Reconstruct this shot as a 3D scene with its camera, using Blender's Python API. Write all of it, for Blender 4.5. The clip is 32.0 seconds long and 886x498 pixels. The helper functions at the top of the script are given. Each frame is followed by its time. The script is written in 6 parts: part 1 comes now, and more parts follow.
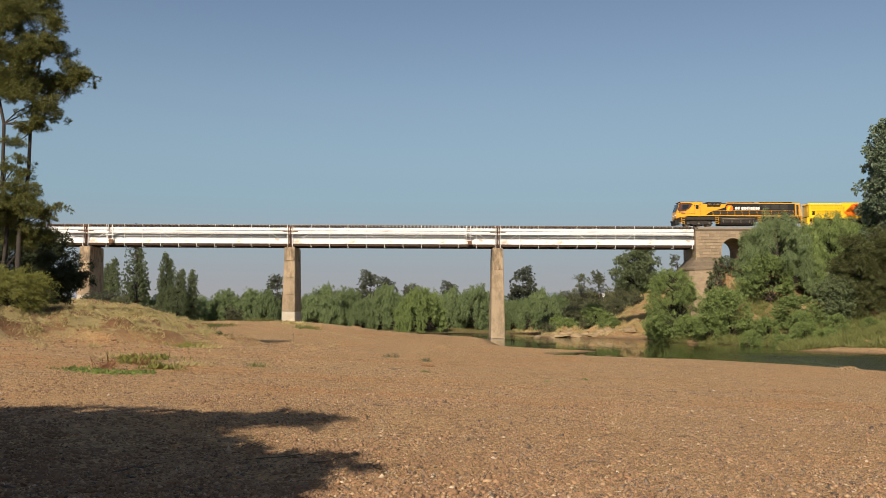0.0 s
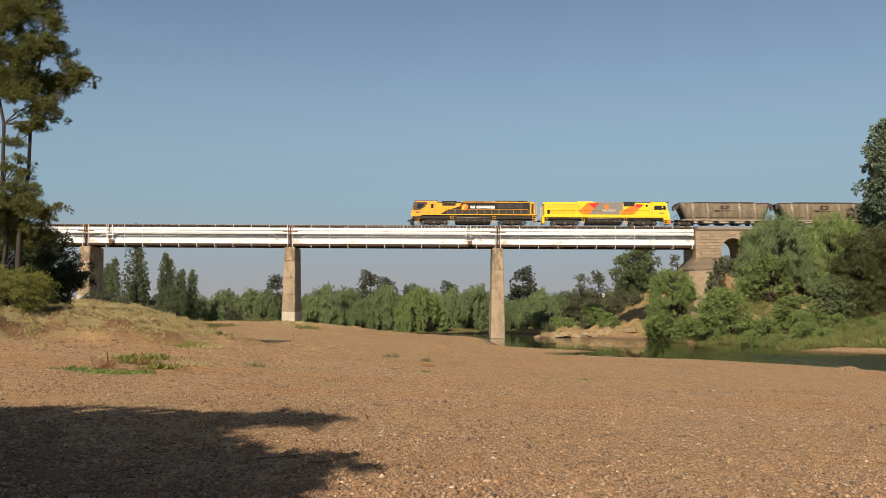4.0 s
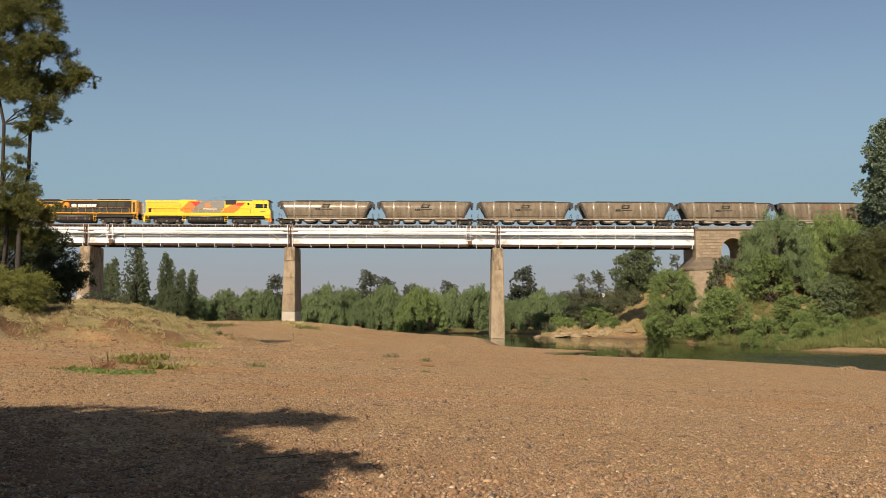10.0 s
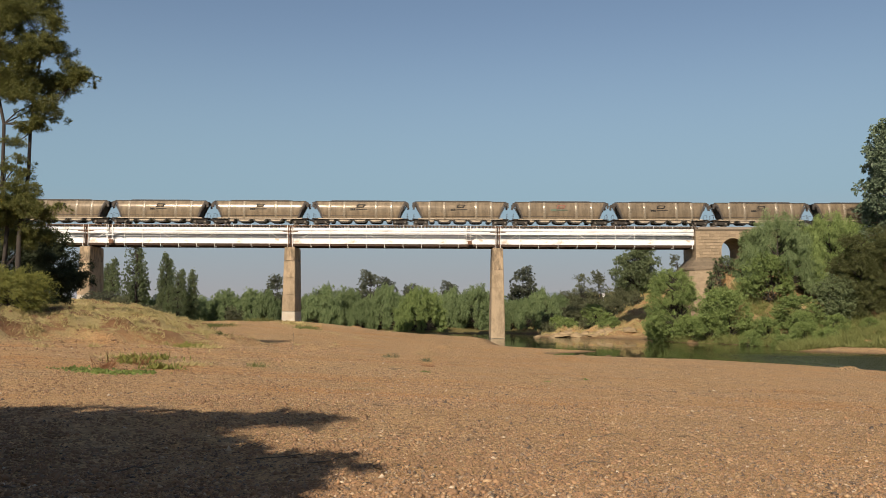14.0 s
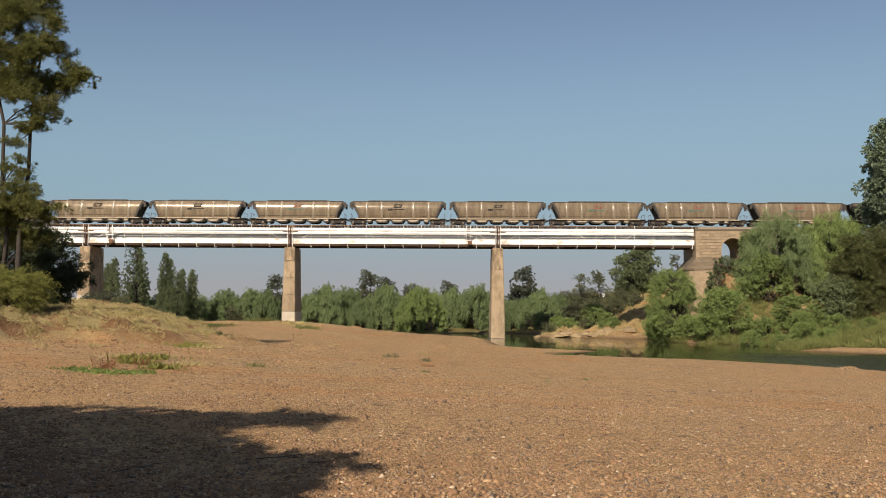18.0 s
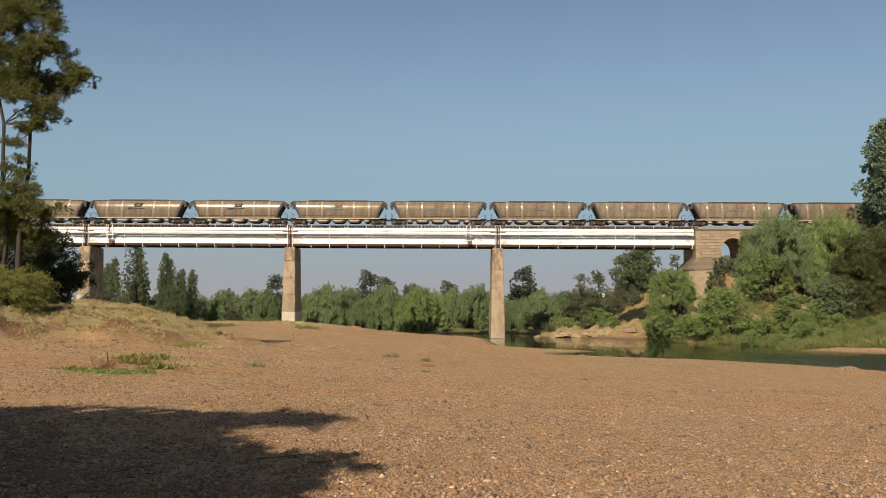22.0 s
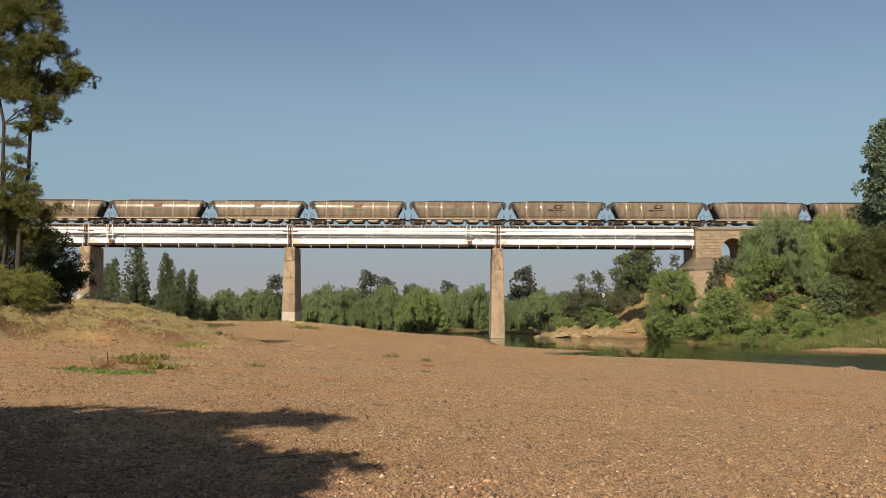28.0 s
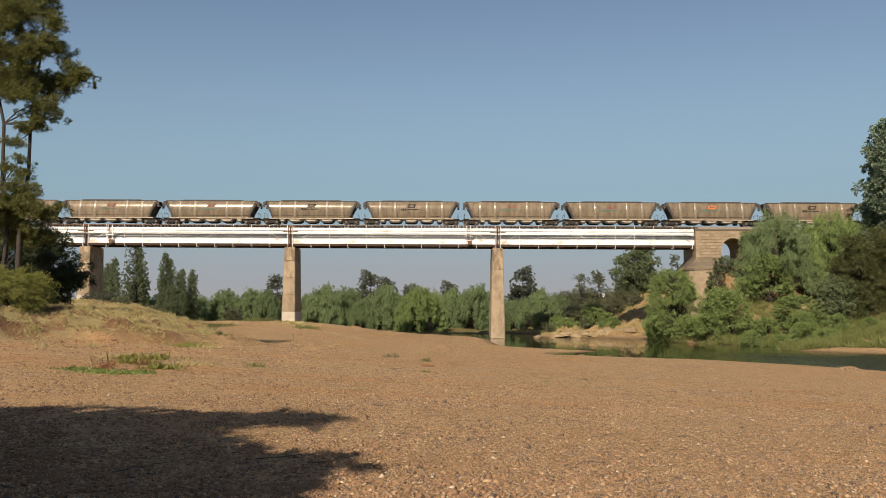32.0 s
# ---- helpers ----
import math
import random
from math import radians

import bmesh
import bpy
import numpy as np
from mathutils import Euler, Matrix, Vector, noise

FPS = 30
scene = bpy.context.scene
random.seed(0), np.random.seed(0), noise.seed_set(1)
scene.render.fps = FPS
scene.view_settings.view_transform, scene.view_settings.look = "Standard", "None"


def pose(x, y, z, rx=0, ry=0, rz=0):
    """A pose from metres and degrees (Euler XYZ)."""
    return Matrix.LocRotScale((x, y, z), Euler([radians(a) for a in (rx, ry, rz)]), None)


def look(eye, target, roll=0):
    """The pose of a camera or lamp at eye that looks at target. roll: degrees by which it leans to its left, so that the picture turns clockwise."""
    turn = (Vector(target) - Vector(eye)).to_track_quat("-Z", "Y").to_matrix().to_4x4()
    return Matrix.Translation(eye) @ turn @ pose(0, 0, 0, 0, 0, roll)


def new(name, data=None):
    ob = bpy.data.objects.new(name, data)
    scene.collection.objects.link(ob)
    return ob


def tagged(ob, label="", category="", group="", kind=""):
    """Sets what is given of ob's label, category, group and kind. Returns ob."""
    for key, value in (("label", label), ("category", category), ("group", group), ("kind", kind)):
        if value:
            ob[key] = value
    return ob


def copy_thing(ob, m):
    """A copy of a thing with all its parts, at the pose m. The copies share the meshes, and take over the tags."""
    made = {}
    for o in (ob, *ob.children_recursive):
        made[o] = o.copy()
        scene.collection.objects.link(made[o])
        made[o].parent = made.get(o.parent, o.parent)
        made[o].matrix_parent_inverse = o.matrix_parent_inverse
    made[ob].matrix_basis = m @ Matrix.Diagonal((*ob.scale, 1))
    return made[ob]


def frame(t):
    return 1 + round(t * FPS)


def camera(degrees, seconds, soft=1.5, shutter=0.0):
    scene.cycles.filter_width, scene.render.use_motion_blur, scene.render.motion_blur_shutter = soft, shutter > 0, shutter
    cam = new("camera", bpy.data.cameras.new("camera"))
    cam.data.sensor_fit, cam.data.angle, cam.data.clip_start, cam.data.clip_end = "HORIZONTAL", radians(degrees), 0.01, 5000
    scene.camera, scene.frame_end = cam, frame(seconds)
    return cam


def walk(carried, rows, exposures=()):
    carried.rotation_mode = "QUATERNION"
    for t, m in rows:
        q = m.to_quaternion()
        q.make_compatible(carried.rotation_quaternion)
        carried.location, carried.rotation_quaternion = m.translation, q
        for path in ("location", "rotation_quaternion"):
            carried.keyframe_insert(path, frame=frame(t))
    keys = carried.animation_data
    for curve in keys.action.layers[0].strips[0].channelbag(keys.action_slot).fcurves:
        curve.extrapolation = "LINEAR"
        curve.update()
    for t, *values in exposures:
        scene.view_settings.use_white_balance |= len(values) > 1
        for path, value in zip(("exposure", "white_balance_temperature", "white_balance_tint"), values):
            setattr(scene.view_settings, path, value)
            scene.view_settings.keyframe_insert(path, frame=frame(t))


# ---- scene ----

EYE = Vector((0, 0, 4.64))
AIM = Vector((0, 100, 11.907))
cam = camera(55.18, 32.0, soft=0.85, shutter=0.5)
walk(cam, [(0, look(EYE, AIM, 0.25)), (32.0, look(EYE, AIM, 0.25))])

# ---- world and sun ----
SUN_ELEV, SUN_LEFT = 34.0, 16.0      # degrees above the horizon; degrees left of straight behind the camera
world = bpy.data.worlds.new("sky")
scene.world = world
world.use_nodes = True
wn = world.node_tree.nodes
sky = wn.new("ShaderNodeTexSky")
sky.sky_type = "NISHITA"
sky.sun_disc = False
sky.sun_elevation = radians(SUN_ELEV)
sky.sun_rotation = radians(180 + SUN_LEFT)
sky.altitude = 50
sky.air_density, sky.dust_density, sky.ozone_density = 1.0, 1.2, 0.0
wn["Background"].inputs["Strength"].default_value = 0.071
world.node_tree.links.new(sky.outputs[0], wn["Background"].inputs[0])
sun = new("sun", bpy.data.lights.new("sun", "SUN"))
sun.data.energy, sun.data.angle, sun.data.color = 5.0, radians(0.55), (1.0, 0.86, 0.68)
ce = math.cos(radians(SUN_ELEV))
sun_at = Vector((-math.sin(radians(SUN_LEFT)) * ce, -math.cos(radians(SUN_LEFT)) * ce, math.sin(radians(SUN_ELEV)))) * 300
sun.matrix_world = look(sun_at, (0, 0, 0))
scene.view_settings.exposure = 0.35


# ---- materials ----
def nodes_of(name):
    m = bpy.data.materials.new(name)
    m.use_nodes = True
    nt = m.node_tree
    return m, nt, nt.nodes["Principled BSDF"]


def mixer(nt, fac, a, b, kind="MIX"):
    n = nt.nodes.new("ShaderNodeMix")
    n.data_type, n.blend_type = "RGBA", kind
    for sock, v in ((n.inputs[0], fac), (n.inputs[6], a), (n.inputs[7], b)):
        if hasattr(v, "links"):
            nt.links.new(v, sock)
        else:
            sock.default_value = (*v, 1) if isinstance(v, tuple) else v
    return n.outputs[2]


def grain(nt, scale, detail=4, rough=0.6, space="Object", stretch=(1, 1, 1)):
    tc = nt.nodes.new("ShaderNodeTexCoord")
    mp = nt.nodes.new("ShaderNodeMapping")
    mp.inputs["Scale"].default_value = stretch
    n = nt.nodes.new("ShaderNodeTexNoise")
    n.inputs["Scale"].default_value, n.inputs["Detail"].default_value, n.inputs["Roughness"].default_value = scale, detail, rough
    nt.links.new(tc.outputs[space], mp.inputs[0])
    nt.links.new(mp.outputs[0], n.inputs["Vector"])
    return n.outputs[0]


def ramp(nt, fac, lo, hi):
    n = nt.nodes.new("ShaderNodeMapRange")
    n.inputs[1].default_value, n.inputs[2].default_value = lo, hi
    nt.links.new(fac, n.inputs[0])
    return n.outputs[0]


def bumped(nt, bsdf, height, strength, distance=0.02):
    b = nt.nodes.new("ShaderNodeBump")
    b.inputs["Strength"].default_value, b.inputs["Distance"].default_value = strength, distance
    nt.links.new(height, b.inputs["Height"])
    nt.links.new(b.outputs[0], bsdf.inputs["Normal"])


def surface(name, base, dirt=None, rough=0.6, metal=0.0, fine=18.0, coarse=1.2, amount=0.6, bump=0.2, stretch=(1, 1, 1), vary=0.0, shine=0.5, edge=(0.42, 0.78)):
    """Paint, stone, steel: a base colour, grain, and a dirt colour in stains."""
    m, nt, b = nodes_of(name)
    dirt = dirt or tuple(c * 0.55 for c in base)
    f, c = grain(nt, fine), grain(nt, coarse, 6, 0.65, stretch=stretch)
    col = mixer(nt, f, tuple(v * 0.86 for v in base), tuple(min(1, v * 1.12) for v in base))
    s = nt.nodes.new("ShaderNodeMath")
    s.operation = "MULTIPLY"
    s.inputs[1].default_value = amount
    nt.links.new(ramp(nt, c, *edge), s.inputs[0])
    col = mixer(nt, s.outputs[0], col, dirt)
    if vary:
        oi = nt.nodes.new("ShaderNodeObjectInfo")
        col = mixer(nt, ramp(nt, oi.outputs["Random"], -0.0, 1 / vary), col, tuple(v * 0.35 for v in base))
    nt.links.new(col, b.inputs["Base Color"])
    b.inputs["Metallic"].default_value = metal
    b.inputs["Specular IOR Level"].default_value = shine
    r = nt.nodes.new("ShaderNodeMapRange")
    r.inputs[3].default_value, r.inputs[4].default_value = rough * 0.8, min(1, rough * 1.25)
    nt.links.new(c, r.inputs[0])
    nt.links.new(r.outputs[0], b.inputs["Roughness"])
    if bump:
        bumped(nt, b, f, bump)
    return m


def foliage(name, dark, light, rough=0.65, through_light=0.25, clump=0.5, shade=1.7):
    m, nt, b = nodes_of(name)
    geo = nt.nodes.new("ShaderNodeNewGeometry")
    oi = nt.nodes.new("ShaderNodeObjectInfo")
    col = mixer(nt, geo.outputs["Random Per Island"], dark, light)
    col = mixer(nt, ramp(nt, grain(nt, clump, 3), 0.35, 0.7), col, mixer(nt, 0.5, dark, light))
    col = mixer(nt, ramp(nt, oi.outputs["Random"], 0, shade), col, tuple(v * 0.6 for v in dark))
    nt.links.new(col, b.inputs["Base Color"])
    b.inputs["Roughness"].default_value = rough
    b.inputs["Specular IOR Level"].default_value = 0.3
    tr = nt.nodes.new("ShaderNodeBsdfTranslucent")
    nt.links.new(col, tr.inputs[0])
    mx = nt.nodes.new("ShaderNodeMixShader")
    mx.inputs[0].default_value = through_light
    nt.links.new(b.outputs[0], mx.inputs[1])
    nt.links.new(tr.outputs[0], mx.inputs[2])
    nt.links.new(mx.outputs[0], nt.nodes["Material Output"].inputs[0])
    return m


def cells(nt, scale, stretch=(1, 1, 1)):
    tc = nt.nodes.new("ShaderNodeTexCoord")
    mp = nt.nodes.new("ShaderNodeMapping")
    mp.inputs["Scale"].default_value = stretch
    vo = nt.nodes.new("ShaderNodeTexVoronoi")
    vo.inputs["Scale"].default_value = scale
    nt.links.new(tc.outputs["Object"], mp.inputs[0])
    nt.links.new(mp.outputs[0], vo.inputs["Vector"])
    sep = nt.nodes.new("ShaderNodeSeparateColor")
    nt.links.new(vo.outputs["Color"], sep.inputs[0])
    return sep.outputs[0], sep.outputs[1], vo.outputs["Distance"]


def ground_material():
    m, nt, b = nodes_of("river_gravel_and_sand")
    big, mid = grain(nt, 0.07, 5, 0.6), grain(nt, 0.45, 6, 0.65)
    fine = grain(nt, 14.0, 6, 0.75)
    tiny, tiny2, dist = cells(nt, 30.0)
    cob, cob2, cdist = cells(nt, 7.0)
    sand = mixer(nt, fine, (0.27, 0.163, 0.078), (0.70, 0.448, 0.215))
    sand = mixer(nt, 0.62, sand, mixer(nt, tiny, (0.075, 0.050, 0.028), (0.72, 0.47, 0.235)))
    stones = mixer(nt, tiny, (0.05, 0.037, 0.026), (0.76, 0.51, 0.265))
    cobble = mixer(nt, cob, (0.10, 0.075, 0.055), (0.56, 0.385, 0.22))
    stones = mixer(nt, ramp(nt, cob2, 0.55, 0.6), stones, cobble)
    col = mixer(nt, ramp(nt, mid, 0.40, 0.62), stones, sand)
    col = mixer(nt, ramp(nt, big, 0.35, 0.7), col, mixer(nt, 0.5, col, (0.44, 0.275, 0.142)))
    red = ramp(nt, grain(nt, 0.16, 5, 0.65, stretch=(0.5, 1.6, 1)), 0.5, 0.68)
    col = mixer(nt, red, col, mixer(nt, 1.0, col, (1.0, 0.85, 0.72), "MULTIPLY"))
    at = nt.nodes.new("ShaderNodeAttribute")
    at.attribute_name = "cover"
    sep = nt.nodes.new("ShaderNodeSeparateColor")
    nt.links.new(at.outputs["Color"], sep.inputs[0])
    dry = mixer(nt, fine, (0.23, 0.18, 0.086), (0.50, 0.40, 0.195))
    soil = mixer(nt, fine, (0.13, 0.070, 0.037), (0.33, 0.185, 0.098))
    dry = mixer(nt, ramp(nt, grain(nt, 0.45, 6, 0.7), 0.46, 0.54), dry, soil)
    green = mixer(nt, fine, (0.07, 0.085, 0.025), (0.19, 0.17, 0.06))
    col = mixer(nt, sep.outputs[0], col, dry)
    col = mixer(nt, sep.outputs[1], col, green)
    mud = mixer(nt, fine, (0.10, 0.065, 0.04), (0.15, 0.10, 0.06))
    col = mixer(nt, sep.outputs[2], col, mud)
    nt.links.new(col, b.inputs["Base Color"])
    b.inputs["Roughness"].default_value = 0.95
    b.inputs["Specular IOR Level"].default_value = 0.15
    ad = nt.nodes.new("ShaderNodeMath")
    ad.operation = "MULTIPLY_ADD"
    nt.links.new(tiny2, ad.inputs[0])
    ad.inputs[1].default_value = 0.8
    nt.links.new(fine, ad.inputs[2])
    bumped(nt, b, ad.outputs[0], 1.0, 0.065)
    return m


def pebble_material():
    m, nt, b = nodes_of("mixed_river_pebbles")
    geo = nt.nodes.new("ShaderNodeNewGeometry")
    cr = nt.nodes.new("ShaderNodeValToRGB")
    el = cr.color_ramp.elements
    for k, (pos, c) in enumerate(((0.0, (0.045, 0.038, 0.034)), (0.15, (0.14, 0.088, 0.056)), (0.38, (0.31, 0.17, 0.085)), (0.62, (0.42, 0.25, 0.13)), (0.80, (0.18, 0.138, 0.105)), (0.95, (0.48, 0.32, 0.175)), (0.9994, (0.60, 0.50, 0.38)))):
        e = el[k] if k < 2 else el.new(pos)
        e.position, e.color = pos, (*c, 1)
    nt.links.new(geo.outputs["Random Per Island"], cr.inputs[0])
    f = grain(nt, 40, 4)
    nt.links.new(mixer(nt, f, cr.outputs[0], mixer(nt, 0.35, cr.outputs[0], (0.2, 0.14, 0.09))), b.inputs["Base Color"])
    b.inputs["Roughness"].default_value = 0.8
    return m


def water_material():
    m, nt, b = nodes_of("still_river_water")
    nt.links.new(mixer(nt, grain(nt, 0.05, 3), (0.024, 0.028, 0.009), (0.036, 0.040, 0.014)), b.inputs["Base Color"])
    b.inputs["Roughness"].default_value = 0.05
    b.inputs["IOR"].default_value = 1.33
    rip = nt.nodes.new("ShaderNodeMath")
    rip.operation = "MULTIPLY"
    nt.links.new(grain(nt, 1.6, 3, stretch=(0.5, 1.6, 1)), rip.inputs[0])
    nt.links.new(ramp(nt, grain(nt, 0.04, 2, 0.5), 0.46, 0.75), rip.inputs[1])
    tc = nt.nodes.new("ShaderNodeTexCoord")
    sp = nt.nodes.new("ShaderNodeSeparateXYZ")
    nt.links.new(tc.outputs["Object"], sp.inputs[0])
    rif = nt.nodes.new("ShaderNodeMath")      # shallow riffle downstream
    rif.operation = "MULTIPLY_ADD"
    nt.links.new(ramp(nt, sp.outputs[0], 27, 36), rif.inputs[0])
    far = nt.nodes.new("ShaderNodeMath")
    far.operation = "MULTIPLY"
    nt.links.new(ramp(nt, sp.outputs[1], 99, 88), far.inputs[0])
    nt.links.new(grain(nt, 2.4, 3, stretch=(0.5, 1.6, 1)), far.inputs[1])
    chop = nt.nodes.new("ShaderNodeMath")
    chop.operation = "MULTIPLY"
    chop.inputs[1].default_value = 5.0
    nt.links.new(far.outputs[0], chop.inputs[0])
    nt.links.new(chop.outputs[0], rif.inputs[1])
    nt.links.new(rip.outputs[0], rif.inputs[2])
    both = nt.nodes.new("ShaderNodeMath")
    both.operation = "MULTIPLY"
    nt.links.new(rif.inputs[0].links[0].from_socket, both.inputs[0])
    nt.links.new(far.inputs[0].links[0].from_socket, both.inputs[1])
    rg = nt.nodes.new("ShaderNodeMapRange")
    rg.inputs[3].default_value, rg.inputs[4].default_value = 0.04, 0.34
    nt.links.new(both.outputs[0], rg.inputs[0])
    nt.links.new(rg.outputs[0], b.inputs["Roughness"])
    bumped(nt, b, rif.outputs[0], 0.6, 0.07)
    return m


M_GROUND = ground_material()
M_WATER = water_material()
M_PEBBLE = pebble_material()
M_WHITE = surface("white_bridge_paint", (0.69, 0.69, 0.685), (0.44, 0.38, 0.31), 0.5, 0, 6, 0.9, 0.6, 0.05, (0.35, 1, 1.8), edge=(0.56, 0.72))
M_STREAKED = surface("rust_streaked_white_paint", (0.69, 0.69, 0.685), (0.40, 0.30, 0.20), 0.5, 0, 6, 1.1, 0.8, 0.05, (0.5, 1, 0.9), edge=(0.55, 0.66))
# white girder web; the walkway's shade is put into this blue-grey
M_WEBSHADE = surface("blue_grey_girder_paint", (0.48, 0.51, 0.56), (0.34, 0.33, 0.32), 0.6, 0, 6, 0.9, 0.5, 0.05, (0.35, 1, 1.8))
M_RUST = surface("rusted_steel", (0.16, 0.085, 0.05), (0.06, 0.035, 0.025), 0.8, 0.2, 14, 1.5, 0.7, 0.3)
M_TIMBER = surface("weathered_transom_timber", (0.13, 0.10, 0.075), (0.05, 0.04, 0.03), 0.9, 0, 20, 2, 0.6, 0.3, (4, 1, 1), 0.5)
M_CONCRETE = surface("weathered_pier_concrete", (0.36, 0.275, 0.18), (0.13, 0.095, 0.062), 0.9, 0, 5, 0.8, 0.75, 0.3, (1.0, 1.0, 0.5), 0.4, edge=(0.44, 0.70))
M_STAINED = surface("stained_pier_concrete", (0.37, 0.275, 0.175), (0.10, 0.076, 0.052), 0.9, 0, 5, 0.9, 0.9, 0.3, (1.4, 1.4, 0.5), edge=(0.38, 0.62))
M_PALE = surface("pale_footing_concrete", (0.42, 0.38, 0.31), (0.30, 0.24, 0.17), 0.9, 0, 6, 1.0, 0.6, 0.3)
M_STONE = surface("sandstone_masonry", (0.33, 0.25, 0.165), (0.17, 0.125, 0.08), 0.9, 0, 4, 0.7, 0.6, 0.4, (1, 1, 1.8), 0.5, edge=(0.45, 0.68))
M_CAPSTONE = surface("mossy_dark_stone", (0.17, 0.13, 0.088), (0.08, 0.064, 0.044), 0.95, 0, 4, 0.8, 0.7, 0.4, (1, 1, 1.6), 0.4)
M_SAND = surface("layered_bank_sand", (0.36, 0.265, 0.15), (0.15, 0.105, 0.06), 0.95, 0, 7, 1.2, 0.8, 0.5, (0.5, 0.5, 3.0), 0.4, edge=(0.42, 0.62))
M_CLOD = surface("reddish_soil", (0.25, 0.148, 0.08), (0.13, 0.076, 0.042), 0.95, 0, 16, 3, 0.6, 0.5)
M_STEEL = surface("worn_rail_steel", (0.30, 0.27, 0.25), (0.14, 0.09, 0.06), 0.45, 0.8, 20, 3, 0.5, 0.1)
M_BALLAST = surface("track_ballast", (0.22, 0.18, 0.14), (0.10, 0.08, 0.06), 0.95, 0, 12, 3, 0.6, 0.8)
M_YELLOW = surface("yellow_loco_paint", (0.72, 0.34, 0.02), (0.45, 0.22, 0.03), 0.32, 0, 8, 0.8, 0.25, 0.02)
M_BRIGHT = surface("bright_yellow_loco_paint", (0.84, 0.52, 0.015), (0.6, 0.36, 0.03), 0.32, 0, 8, 0.8, 0.2, 0.02)
M_BLACK = surface("charcoal_loco_paint", (0.016, 0.015, 0.014), (0.03, 0.026, 0.022), 0.5, 0, 8, 0.9, 0.5, 0.02, shine=0.2)
M_CHARCOAL = surface("charcoal_door_paint", (0.034, 0.031, 0.028), (0.05, 0.042, 0.034), 0.5, 0, 8, 0.9, 0.5, 0.02, shine=0.25)
M_MAROON = surface("dark_maroon_paint", (0.075, 0.028, 0.022), (0.05, 0.03, 0.025), 0.4, 0, 8, 0.9, 0.4, 0.02)
M_AMBER = surface("amber_loco_paint", (0.74, 0.43, 0.012), (0.5, 0.29, 0.03), 0.35, 0, 8, 0.8, 0.3, 0.02)
M_GREY = surface("grey_loco_paint", (0.20, 0.185, 0.16), (0.12, 0.10, 0.08), 0.4, 0, 8, 0.9, 0.4, 0.02)
M_ORANGE = surface("orange_loco_paint", (0.85, 0.17, 0.012), (0.6, 0.12, 0.02), 0.35, 0, 8, 1, 0.2, 0.02)
M_RED = surface("red_loco_paint", (0.55, 0.02, 0.012), (0.35, 0.02, 0.01), 0.35, 0, 8, 1, 0.2, 0.02)
M_LETTER = surface("white_lettering", (0.78, 0.77, 0.74), None, 0.5, 0, 8, 1, 0.2, 0)
M_FADED = surface("faded_red_paint", (0.22, 0.07, 0.048), (0.16, 0.07, 0.05), 0.6, 0, 8, 1, 0.5, 0)
M_MOSS = surface("faded_green_paint", (0.06, 0.12, 0.085), (0.08, 0.07, 0.05), 0.6, 0, 8, 1, 0.5, 0)
M_UNDER = surface("grimy_running_gear", (0.026, 0.023, 0.021), (0.075, 0.058, 0.042), 0.75, 0.0, 12, 1.5, 0.7, 0.3, shine=0.2)
# rust, darkened further to paint in the shade under the girders
M_SHADEDSTEEL = surface("dark_rusted_chord", (0.045, 0.03, 0.022), (0.10, 0.06, 0.035), 0.85, 0, 14, 1.2, 0.6, 0.3, shine=0.2)
M_WHEEL = surface("wheel_steel", (0.15, 0.13, 0.11), (0.05, 0.04, 0.03), 0.5, 0.4, 15, 4, 0.5, 0.1)
M_GLASS = surface("dark_cab_glass", (0.012, 0.014, 0.016), (0.02, 0.02, 0.02), 0.06, 0, 3, 0.5, 0.2, 0)
M_HOPPER = surface("dusty_hopper_steel", (0.225, 0.175, 0.12), (0.085, 0.066, 0.047), 0.20, 0.1, 7, 0.8, 0.8, 0.05, (1.6, 1, 0.4), 0.3, 0.22, edge=(0.42, 0.66))
M_RIB = surface("worn_rib_steel", (0.26, 0.215, 0.16), (0.14, 0.11, 0.075), 0.27, 0.25, 5, 0.8, 0.6, 0.04, (0.5, 1, 1.5))
M_SILL = surface("dusty_sill_steel", (0.40, 0.33, 0.25), (0.19, 0.14, 0.09), 0.6, 0.2, 8, 0.9, 0.7, 0.1)
M_HOPDARK = surface("dark_end_steel", (0.055, 0.046, 0.040), (0.034, 0.028, 0.024), 0.7, 0.2, 8, 0.9, 0.6, 0.1)
M_BARK = surface("dark_bark", (0.036, 0.028, 0.023), (0.016, 0.013, 0.011), 0.95, 0, 14, 2, 0.6, 0.6, (2, 2, 0.5))
M_PALEBARK = surface("pale_bark", (0.33, 0.27, 0.2), (0.14, 0.1, 0.07), 0.9, 0, 14, 2, 0.6, 0.5, (2, 2, 0.5))
M_CASU = foliage("sheoak_needles", (0.04, 0.052, 0.016), (0.22, 0.215, 0.055), 0.7, 0.3, 0.25, 6.0)
M_CASUFAR = foliage("far_sheoak_needles", (0.038, 0.049, 0.017), (0.13, 0.134, 0.045), 0.7, 0.3, 0.25, 6.0)
M_CASUDARK = foliage("dark_needles", (0.018, 0.026, 0.012), (0.05, 0.062, 0.025), 0.7, 0.2)
M_BUSH = foliage("olive_bush_leaf", (0.10, 0.112, 0.025), (0.28, 0.275, 0.07), 0.7, 0.3, 0.5, 5.0)
M_WILLOW = foliage("willow_leaf", (0.085, 0.125, 0.05), (0.24, 0.30, 0.13), 0.6, 0.3, 0.3, 2.4)
